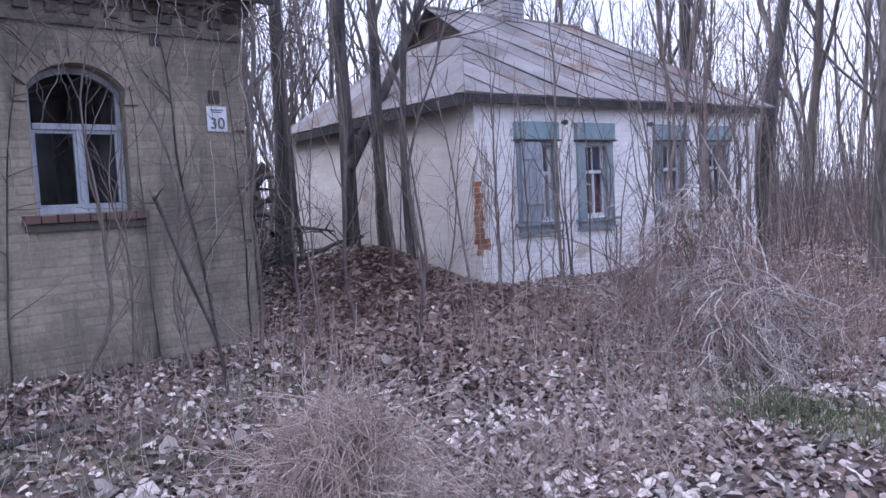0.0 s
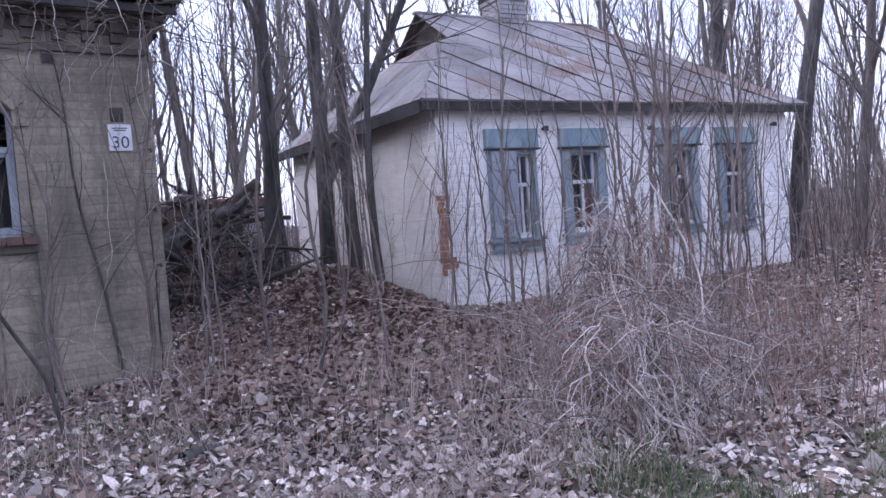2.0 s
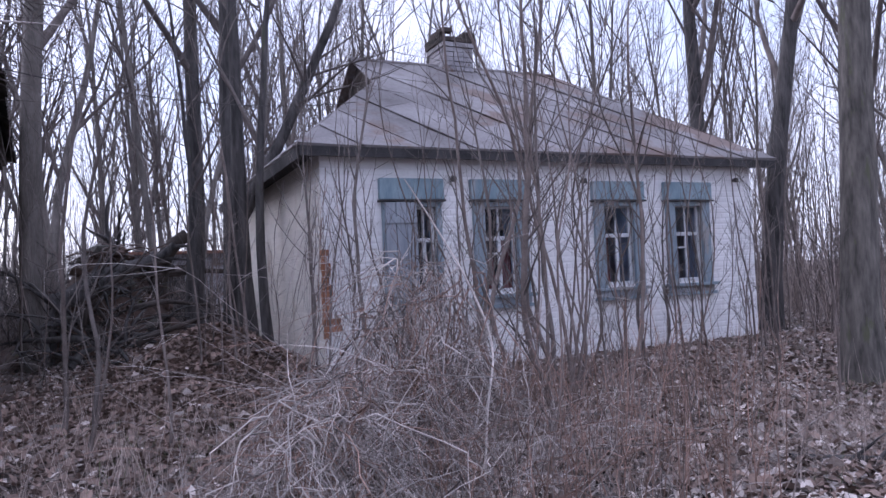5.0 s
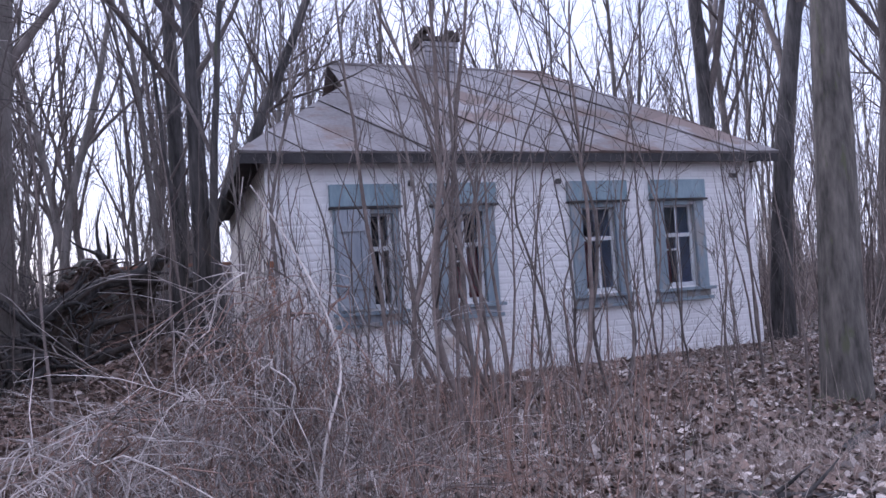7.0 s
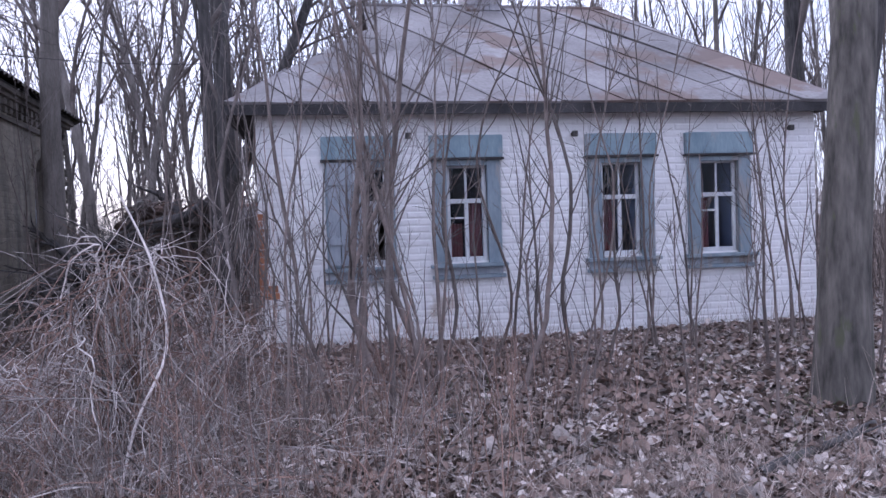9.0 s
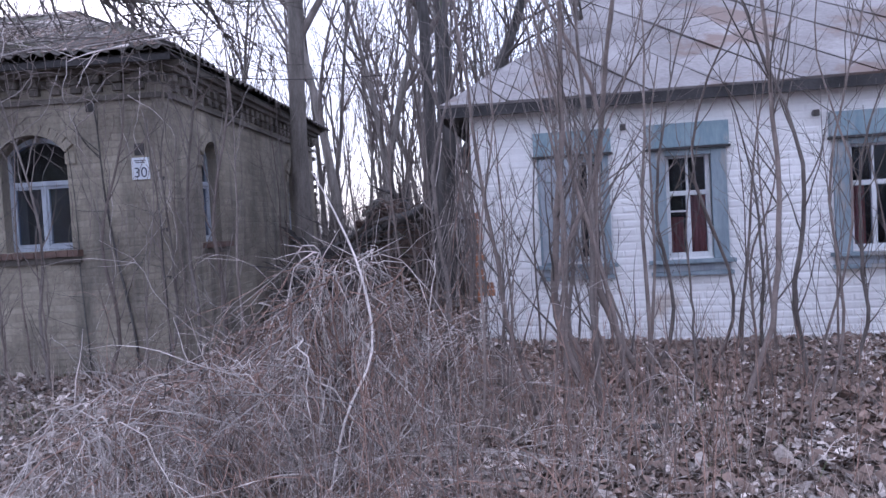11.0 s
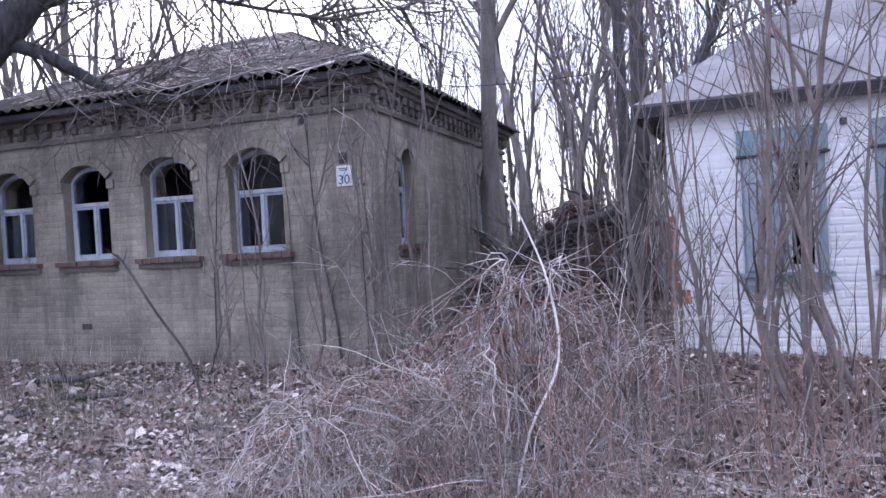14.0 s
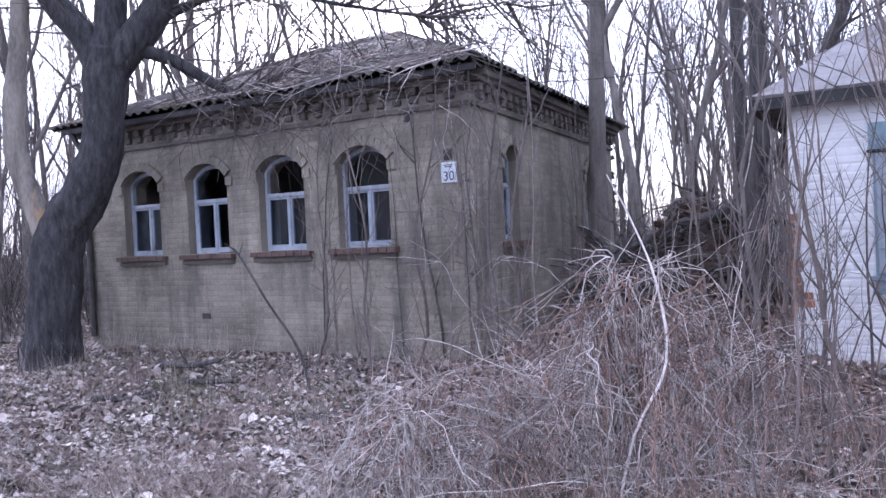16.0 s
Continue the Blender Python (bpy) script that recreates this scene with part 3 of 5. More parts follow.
def blue_window(wall, x0, x1, seed, shutter=False):
    """Blue casing with a lintel board and a moulded sill round a small white casement."""
    r = random.Random(seed)
    bm = bmesh.new()
    c = 0.15
    cr = 0.07 if shutter else c
    box(bm, x0, x0 + c, -0.05, 0, 0.8, 1.95, 0.008), box(bm, x1 - cr, x1, -0.05, 0, 0.8, 1.95, 0.008), box(bm, x0 + c, x1 - cr, -0.045, 0, 1.87, 1.95, 0.006)
    win = part("window", bm, M_CASING, wall, "faded blue casing")
    part("lintel_board", boxed(x0 - 0.03, x1 + 0.03, -0.075, 0, 1.955, 2.20, 0.01), M_BLUE, win)
    part("drip_strip", boxed(x0 - 0.04, x1 + 0.04, -0.10, 0, 1.93, 1.953, 0.004), M_EAVE, win)
    part("sill", boxed(x0 - 0.05, x1 + 0.05, -0.12, 0.05, 0.76, 0.80, 0.008), M_CASING, win)
    part("apron_board", boxed(x0, x1, -0.06, 0, 0.68, 0.757, 0.006), M_GREYBLUE, win)
    part("apron_strip", boxed(x0 - 0.03, x1 + 0.03, -0.085, 0, 0.635, 0.677, 0.006), M_CASING, win)
    a, b = (x0 + x1) / 2 + 0.02 if shutter else x0 + c, x1 - cr
    y0, y1 = 0.03, 0.09
    zt = 1.46
    fr = bmesh.new()
    t = 0.045
    box(fr, a, a + t, y0, y1, 0.82, 1.90, 0.006), box(fr, b - t, b, y0, y1, 0.82, 1.90, 0.006)
    box(fr, a + t, b - t, y0, y1, 1.85, 1.90, 0.006), box(fr, a + t, b - t, y0, y1, 0.82, 0.87, 0.006)
    box(fr, a + t, b - t, y0 - 0.01, y1, zt, zt + 0.05, 0.006)
    part("frame", fr, M_WFRAME, win, "peeling white frame")
    m = (a + b) / 2
    part("mullion", boxed(m - 0.022, m + 0.022, y0, y1 - 0.01, 0.87, zt, 0.006), M_WFRAME, win)
    part("glazing_bar", boxed(m - 0.012, m + 0.012, y0 + 0.01, y1 - 0.02, zt + 0.05, 1.85, 0.003), M_WFRAME, win)
    if seed % 2:
        part("glazing_bar", boxed(a + t, m - 0.022, y0 + 0.01, y1 - 0.02, 1.29, 1.31, 0.003), M_WFRAME, win)
    pane(a + t, m - 0.022, y0 + 0.03, 0.87, zt, win)
    if not shutter:
        pane(m + 0.022, b - t, y0 + 0.03, 0.87, zt, win)
    pane(a + t, m - 0.012, y0 + 0.03, zt + 0.05, 1.85, win)
    pane(m + 0.012, b - t, y0 + 0.03, zt + 0.05, 1.85, win)
    if shutter:
        for k in range(3):
            w0 = (a + 0.02 - x0 - 0.02) / 3
            part("shutter_board", boxed(x0 + 0.02 + w0 * k + 0.004, x0 + 0.02 + w0 * (k + 1) - 0.004, -0.085 - 0.004 * (k % 2), -0.055, 0.83, 1.92, 0.004), M_GREYBLUE, win, "weathered grey-blue boards")
        for z in (1.05, 1.68):
            part("shutter_batten", boxed(x0 + 0.03, a + 0.01, -0.105, -0.09, z, z + 0.07, 0.004), M_GREYBLUE, win)
    return win


for i, (a, b) in enumerate(WINS):
    blue_window(w_front, a, b, i, i == 0)


def curtain(x0, x1, z0, z1, y, label):
    V, F = [], []
    n = 24
    for i in range(n + 1):
        u = x0 + (x1 - x0) * i / n
        yy = y + 0.018 * math.sin(i * 1.4) + 0.008 * math.sin(i * 3.3)
        V += [(u, yy, z0), (u, yy + 0.01, z1), (u, yy + 0.004, z0), (u, yy + 0.014, z1)]
    for i in range(n):
        k = i * 4
        F += [(k, k + 4, k + 5, k + 1), (k + 3, k + 7, k + 6, k + 2)]
    return tagged(link("curtain", mesh_of("curtain", V, F, M_CURTAIN, True)), label, "curtain")


curtain(2.24, 2.47, 0.84, 1.50, 0.11, "faded red-brown curtain behind dusty glass")
curtain(2.01, 2.20, 0.84, 1.24, 0.12, "torn red-brown curtain behind dusty glass")
curtain(3.80, 3.98, 0.84, 1.5, 0.15, "brown curtain hanging behind the window")
curtain(5.00, 5.18, 0.84, 1.45, 0.15, "brown curtain hanging behind the window")


# tin roof
def clip_poly(poly, ax, ay, c):
    """Part of a 2D polygon with ax * x + ay * y <= c."""
    out = []
    for i, p in enumerate(poly):
        q = poly[(i + 1) % len(poly)]
        dp, dq = ax * p[0] + ay * p[1] - c, ax * q[0] + ay * q[1] - c
        if dp <= 0:
            out.append(p)
        if dp * dq < 0:
            t = dp / (dp - dq)
            out.append((p[0] + (q[0] - p[0]) * t, p[1] + (q[1] - p[1]) * t))
    return out


def tin_slope(roof, pts, seed, angle, width):
    """Tin sheets in slanting strips over one flat slope, lapped and a little uneven."""
    r = random.Random(seed)
    P = [Vector(p) for p in pts]
    o = P[0]
    ux = (P[1] - P[0]).normalized()
    nz = ux.cross(P[-1] - P[0]).normalized()
    uy = nz.cross(ux)
    flat = [((p - o).dot(ux), (p - o).dot(uy)) for p in P]
    ax, ay = math.cos(angle), math.sin(angle)
    cs = [ax * x + ay * y for x, y in flat]
    c = min(cs)
    k = 0
    while c < max(cs):
        strip = clip_poly(clip_poly(flat, ax, ay, c + width + 0.02), -ax, -ay, -c)
        s0 = -10 + r.uniform(0, 1.4)
        while s0 < 10 and len(strip) > 2:
            piece = clip_poly(clip_poly(strip, -ay, ax, s0 + 1.42), ay, -ax, -s0)
            s0 += 1.4
            if len(piece) < 3:
                continue
            h = 0.006 + 0.006 * (k % 2) + r.uniform(0, 0.005)
            n = len(piece)
            top = [o + ux * x + uy * y + nz * (h + (0.012 if ax * x + ay * y - c < 0.02 else 0) + 0.022 * noise.noise(Vector((x * 0.8, y * 0.8, seed))) + r.uniform(-0.004, 0.004)) for x, y in piece]
            low = [o + ux * x + uy * y - nz * 0.01 for x, y in piece]
            V = top + low
            F = [tuple(range(n)), tuple(range(2 * n - 1, n - 1, -1))] + [(i, n + i, n + (i + 1) % n, (i + 1) % n) for i in range(n)]
            link("roof_sheet", mesh_of("roof_sheet", V, F, M_TIN), roof)
        # standing seam along the strip's edge
        seam = clip_poly(clip_poly(flat, ax, ay, c + 0.028), -ax, -ay, -c)
        if len(seam) > 2:
            n = len(seam)
            V = [o + ux * x + uy * y + nz * (0.026 + 0.022 * noise.noise(Vector((x * 0.8, y * 0.8, seed)))) for x, y in seam] + [o + ux * x + uy * y for x, y in seam]
            F = [tuple(range(n))] + [(i, n + i, n + (i + 1) % n, (i + 1) % n) for i in range(n)]
            link("seam", mesh_of("seam", V, F, M_TIN), roof)
        c += width
        k += 1


XL, XR, YF, YB, WE = -0.28, 6.80, -0.20, 6.0, 2.53
RY, RW, RL, RR = 2.9, 4.48, 1.35, 5.0
GZ = 3.86
gy = YF + (GZ - WE) / (RW - WE) * (RY - YF)
gb2 = 2 * RY - gy
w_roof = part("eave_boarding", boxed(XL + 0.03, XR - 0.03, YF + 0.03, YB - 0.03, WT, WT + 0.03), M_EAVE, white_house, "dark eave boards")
tin_slope(w_roof, ((XL, YF, WE), (XR, YF, WE), (RR, RY, RW), (RL, RY, RW), (RL, gy, GZ)), 1, radians(30), 0.62)
tin_slope(w_roof, ((XL, YB, WE), (XL, YF, WE), (RL, gy, GZ), (RL, gb2, GZ)), 2, radians(0), 0.6)
tin_slope(w_roof, ((XR, YF, WE), (XR, YB, WE), (RR, RY, RW)), 3, radians(0), 0.6)
tin_slope(w_roof, ((XR, YB, WE), (XL, YB, WE), (RL, gb2, GZ), (RL, RY, RW), (RR, RY, RW)), 4, radians(-30), 0.62)
for k in range(6):
    y0, y1 = gy + (gb2 - gy) * k / 6, gy + (gb2 - gy) * (k + 1) / 6 - 0.012
    zz = lambda y: GZ + (RW - GZ) * (1 - abs(y - RY) / (RY - gy)) - 0.02
    bm = bmesh.new()
    vs = [bm.verts.new(p) for p in ((RL + 0.14, y0, GZ - 0.02), (RL + 0.14, y1, GZ - 0.02), (RL + 0.14, y1, zz(y1)), (RL + 0.14, y0, zz(y0)), (RL + 0.16, y0, GZ - 0.02), (RL + 0.16, y1, GZ - 0.02), (RL + 0.16, y1, zz(y1)), (RL + 0.16, y0, zz(y0)))]
    for q in ((3, 2, 1, 0), (4, 5, 6, 7), (0, 1, 5, 4), (2, 3, 7, 6)):
        bm.faces.new([vs[i] for i in q])
    part("gable_board", bm, M_DARKWOOD, w_roof)
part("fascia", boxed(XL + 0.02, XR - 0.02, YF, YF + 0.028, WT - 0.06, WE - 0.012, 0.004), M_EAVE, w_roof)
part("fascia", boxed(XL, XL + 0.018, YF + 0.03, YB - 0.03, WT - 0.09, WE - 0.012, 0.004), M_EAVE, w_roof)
part("ridge_cap", boxed(RL - 0.03, RR + 0.03, RY - 0.06, RY + 0.06, RW - 0.02, RW + 0.025, 0.012), M_TIN, w_roof)

chimney = empty("chimney", pose(0, 0, 0), "whitewashed brick chimney with a crumbling top", "chimney")
r = random.Random(5)
for j in range(11):
    z = 4.2 + j * 0.078
    grow = 0.0 if j < 7 else (0.025, 0.045, 0.04, 0.02)[j - 7]
    x0, x1, y0, y1 = 2.83 - grow, 3.36 + grow, 2.62 - grow, 3.2 + grow
    nx = 3
    for i in range(nx):
        sh = (x1 - x0) / nx
        for ya, yb in ((y0, y0 + 0.12), (y1 - 0.12, y1)):
            if j > 8 and r.random() < 0.2 * (j - 7):
                continue
            part("brick", boxed(x0 + sh * i + 0.003, x0 + sh * (i + 1) - 0.003, ya + r.uniform(-0.008, 0.008), yb, z, z + 0.07, 0.005), M_CHIM if j < 8 else M_DARKWOOD, chimney)
    for xa, xb in ((x0, x0 + 0.12), (x1 - 0.12, x1)):
        for ya, yb in ((y0 + 0.125, (y0 + y1) / 2 - 0.003), ((y0 + y1) / 2 + 0.003, y1 - 0.125)):
            part("brick", boxed(xa, xb, ya, yb, z, z + 0.07, 0.005), M_CHIM if j < 8 else M_DARKWOOD, chimney)

# ================= trees =================
def ground_pose(x, y, turn=0.0, scale=1.0, dz=0.0, tilt=(0, 0)):
    return pose(x, y, rise(x, y) + dz, tilt[0], tilt[1], turn) @ Matrix.Scale(scale, 4)


# single trees whose place shows
tr = random.Random(11)
KNOWN = ((4.35, -3.12, 13, 0.178, M_MOSSBARK, "thick straight grey-barked tree before the white house"),
         (-0.62, 2.4, 14, 0.125, M_DARKBARK, "dark-barked forked tree beside the white house's side wall"),
         (-0.95, 4.3, 15, 0.14, M_DARKBARK, "dark-barked tree in the gap between the houses"),
         (-0.56, 1.45, 11, 0.095, M_DARKBARK, "slim dark-barked tree beside the white house's side wall"),
         (-0.42, 1.0, 8, 0.06, M_DARKBARK, "thin dark tree beside the white house's side wall"),
         (-0.82, 3.7, 8, 0.05, M_DARKBARK, "thin dark tree beside the white house's side wall"),
         (-3.06, 3.2, 15, 0.155, M_BARK, "tall grey tree beside the brick house's side wall"),
         (7.15, 0.37, 12, 0.16, M_DARKBARK, "dark tree beside the white house's far corner"),
         (8.2, 2.8, 14, 0.17, M_DARKBARK, "dark tree behind the white house's far corner"))
known = []
for x, y, hgt, rad, bark, text in KNOWN:
    slim = rad < 0.1
    known.append(tree_thing("tree", tr, ground_pose(x, y), text, "", bark, M_TWIG, height=hgt, radius=rad, limbs=9 if slim else 13, twigs=6, sub=3, fork=0.28, wob=0.08 if slim else 0.045, sides=14 if slim else 28, flare=1.18, ridge=0.13))

# the fork that leans over the white roof
bough_r = random.Random(19)
V, F, CV, CF = [], [], [], []
pts, rr = limb(bough_r, Vector((0, -0.05, 1.5)), Vector((0.55, -0.12, 1)), 6.5, 0.10, 0.012, 0.07, 0.01, 16)
tube(V, F, pts, rr, 14, 0.12)
for k in range(16):
    p, d = at_line(pts, bough_r.uniform(0.3, 1))
    lp, l2 = limb(bough_r, p, around(bough_r, d, bough_r.uniform(0.4, 1.0)), bough_r.uniform(0.7, 2.0), 0.022, 0.003, 0.15, 0.03, 6)
    tube(CV, CF, lp, l2, 4)
    for j in range(6):
        q, e = at_line(lp, bough_r.uniform(0.2, 1))
        tp, t2 = limb(bough_r, q, around(bough_r, e, bough_r.uniform(0.4, 1.0)), bough_r.uniform(0.25, 0.8), 0.007, 0.002, 0.18, 0.02, 4)
        tube(CV, CF, tp, t2, 3)
bough = link("bough", mesh_of("bough", V, F, M_DARKBARK, True), known[1])
link("crown", mesh_of("crown", CV, CF, M_TWIG, True), bough)

# forest all round
variants = []
for i in range(12):
    thin = i % 3
    v = tree_thing("tree", tr, ground_pose(-6 + i * 1.9, 13 + (i % 4) * 2), "bare slender grey-brown forest tree", "forest trees", M_BARK, M_TWIG,
                   height=tr.uniform(8, 11) if thin else tr.uniform(11, 15), radius=tr.uniform(0.04, 0.07) if thin else tr.uniform(0.09, 0.14), limbs=11, twigs=5, sub=3, fork=0.2, spread=tr.uniform(0.4, 0.65),
                   lean=0.10, wob=tr.uniform(0.05, 0.11), sides=7)
    variants.append(v)
spots = [(k[0], k[1]) for k in KNOWN]


def clear(x, y):
    if -0.8 < x < 7.3 and -7 < y < 6.6:
        return False
    if -10.9 < x < -2.6 and -7 < y < 7.2:
        return False
    if y < -1.5 and -9 < x < 4.5 and y > -10.5:
        return False
    return all((x - a) ** 2 + (y - b) ** 2 > 0.5 for a, b in spots)


fr = random.Random(23)
made = 0
while made < 215:
    far = made % 5
    x, y = fr.uniform(-32, 36), (fr.uniform(5, 22) if far < 3 else fr.uniform(18, 46)) if made % 6 else fr.uniform(-16, 6)
    if not clear(x, y):
        continue
    if made % 11 == 0:
        x, y = fr.uniform(-7, 5), fr.uniform(6.8, 24)
    if made % 17 == 0:
        x, y = fr.uniform(-9, 2), fr.uniform(8, 22)
    if not clear(x, y) or (y < -3 and -16 < x < 12):
        continue
    spots.append((x, y))
    copy_thing(fr.choice(variants), ground_pose(x, y, fr.uniform(0, 360), fr.uniform(0.75, 1.2)))
    made += 1

# unseen trees added behind the camera for darker reflections; trees beside the white house
for k in range(64):
    x, y = (fr.uniform(-30, 26), fr.uniform(-32, -15)) if k < 46 else (fr.uniform(8.5, 20), fr.uniform(0.5, 14))
    if all((x - a) ** 2 + (y - b) ** 2 > 0.5 for a, b in spots):
        spots.append((x, y))
        copy_thing(fr.choice(variants), ground_pose(x, y, fr.uniform(0, 360), fr.uniform(0.8, 1.2)))

# trees beyond the brick house's end
for k in range(26):
    x, y = fr.uniform(-26, -12), fr.uniform(-2.5, 9)
    if clear(x, y):
        spots.append((x, y))
        copy_thing(fr.choice(variants), ground_pose(x, y, fr.uniform(0, 360), fr.uniform(0.75, 1.25)))

# the far forest, past the trees that can be told apart
def far_forest(count, seed):
    r = random.Random(seed)
    stock = []
    for v in variants[:5]:
        for c in v.children:
            me = c.data
            co = np.empty(len(me.vertices) * 3)
            me.vertices.foreach_get("co", co)
            stock.append((v, c.name.split(".")[0], co.reshape(-1, 3), [tuple(p.vertices) for p in me.polygons]))
    VS, F, n = [], [], 0
    for k in range(count):
        x, y = r.uniform(-45, 48), r.uniform(14, 48)
        if k % 3 == 0:
            x, y = r.uniform(-42, -12), r.uniform(0, 30)
        v = r.choice(variants[:5])
        m = np.array(ground_pose(x, y, r.uniform(0, 360), r.uniform(0.85, 1.35)))
        for owner, kind, co, faces in stock:
            if owner is v:
                VS.append(co @ m[:3, :3].T + m[:3, 3])
                F += [tuple(i + n for i in f) for f in faces]
                n += len(co)
    tagged(link("far_forest", mesh_of("far_forest", np.concatenate(VS).tolist(), F, M_TWIG)), "bare far forest behind the houses", "forest", kind="stuff")


far_forest(70, 5)

# old forked tree beside the brick house
otr = random.Random(41)
RIGHT, OB = Vector((0.844, 0.536, 0)), Vector((-8.95, -2.3, 0))
OB.z = rise(OB.x, OB.y)
old_tree = empty("old_tree", Matrix.Translation(OB), "old dark forked tree with thick crooked trunk beside the brick house", "tree")


def lean_pts(rows):
    return [RIGHT * (x + 0.045 * z) + Vector((0, 0, z - 0.045 * x)) for x, z in rows]


def smooth_line(pts, rad, k=4):
    out, rr = [], []
    for i in range(len(pts) - 1):
        p0, p1, p2, p3 = pts[max(i - 1, 0)], pts[i], pts[i + 1], pts[min(i + 2, len(pts) - 1)]
        for j in range(k):
            t = j / k
            out.append(0.5 * (2 * p1 + (p2 - p0) * t + (2 * p0 - 5 * p1 + 4 * p2 - p3) * t * t + (3 * p1 - p0 - 3 * p2 + p3) * t ** 3))
            rr.append(rad[i] + (rad[i + 1] - rad[i]) * t)
    return out + [pts[-1]], rr + [rad[-1]]


def old_limb(rows, rad, name, mat, sides=14, r=otr):
    pts, rr = smooth_line(lean_pts(rows), rad, 9 if sides > 12 else 4)
    rr = [q * r.uniform(0.97, 1.03) for q in rr]
    V, F = [], []
    tube(V, F, pts, rr, sides, 0.17)
    link(name, mesh_of(name, V, F, mat, True), old_tree)
    return pts, rr


old_limb([(0, -0.3), (0.0, 0.15), (0.04, 0.7), (0.12, 1.7), (0.5, 2.4), (0.72, 3.1), (0.76, 3.9), (0.8, 4.3)], [0.50, 0.38, 0.33, 0.32, 0.28, 0.25, 0.29, 0.26], "trunk", M_OLDBARK, 34)
ends = []
ends.append(old_limb([(0.72, 4.0), (0.45, 4.5), (-0.1, 5.2), (-0.5, 6.6), (-0.7, 9)], [0.22, 0.19, 0.16, 0.11, 0.03], "bough", M_OLDBARK, 10))
ends.append(old_limb([(0.8, 4.1), (0.84, 4.8), (0.9, 6), (0.7, 8), (0.9, 10.5)], [0.26, 0.2, 0.17, 0.1, 0.03], "bough", M_OLDBARK, 10))
ends.append(old_limb([(0.8, 4.0), (1.2, 4.5), (1.6, 5.1), (2.2, 6.4), (3.0, 8.5)], [0.26, 0.24, 0.19, 0.12, 0.03], "bough", M_OLDBARK, 10))
ends.append(old_limb([(0.95, 4.25), (1.3, 4.27), (1.75, 4.12), (2.35, 3.78), (2.7, 3.74), (3.4, 4.1)], [0.12, 0.10, 0.085, 0.06, 0.04, 0.015], "bough", M_OLDBARK, 8))
ends.append(old_limb([(1.5, 5.0), (2.9, 5.7), (4.5, 5.5), (6.3, 4.9)], [0.07, 0.05, 0.03, 0.008], "bough", M_OLDBARK, 7))
ends.append(old_limb([(1.15, 4.5), (2.5, 5.1), (4.0, 4.9), (5.3, 4.7)], [0.06, 0.04, 0.025, 0.008], "bough", M_OLDBARK, 7))
old_limb([(0.0, 1.5), (-0.14, 1.95), (-0.42, 2.7), (-0.50, 3.3), (-0.42, 4.4), (-0.4, 5.6), (-0.5, 7.5)], [0.17, 0.15, 0.14, 0.13, 0.12, 0.10, 0.05], "broken_stem", M_PALEBARK, 16)
CV, CF = [], []
for pts, rr in ends:
    for k in range(36):
        p, d = at_line(pts, otr.uniform(0.25, 1))
        lp, lr = limb(otr, p, around(otr, d, otr.uniform(0.5, 1.1)), otr.uniform(0.8, 2.4), 0.02, 0.004, 0.16, 0.02, 6)
        tube(CV, CF, lp, lr, 4)
        for j in range(8):
            q, e = at_line(lp, otr.uniform(0.2, 1))
            tp, t2 = limb(otr, q, around(otr, e, otr.uniform(0.4, 1.0)), otr.uniform(0.3, 0.9), 0.008, 0.002, 0.2, 0.0, 4)
            tube(CV, CF, tp, t2, 3)
link("crown", mesh_of("crown", CV, CF, M_TWIG, True), old_tree)


# ================= saplings, brush, litter =================
def sapling(r, height, rad, twigs):
    V, F = [], []
    pts, rr = limb(r, Vector((0, 0, -0.05)), Vector((r.uniform(-0.1, 0.1), r.uniform(-0.08, 0.08), 1)), height, rad, 0.0025, 0.095, 0.04, 11)
    tube(V, F, pts, rr, 6)
    TV, TF = [], []
    for k in range(twigs):
        p, d = at_line(pts, r.uniform(0.15, 0.95))
        tp, tr2 = limb(r, p, around(r, d, r.uniform(0.35, 0.9)), height * r.uniform(0.08, 0.26), rad * 0.32, 0.0015, 0.2, 0.06, 5)
        tube(TV, TF, tp, tr2, 3)
        for j in range(2):
            q, e = at_line(tp, r.uniform(0.3, 0.9))
            sp, sr = limb(r, q, around(r, e, r.uniform(0.4, 0.9)), height * r.uniform(0.04, 0.1), 0.003, 0.0015, 0.2, 0.03, 3)
            tube(TV, TF, sp, sr, 3)
    return V, F, TV, TF


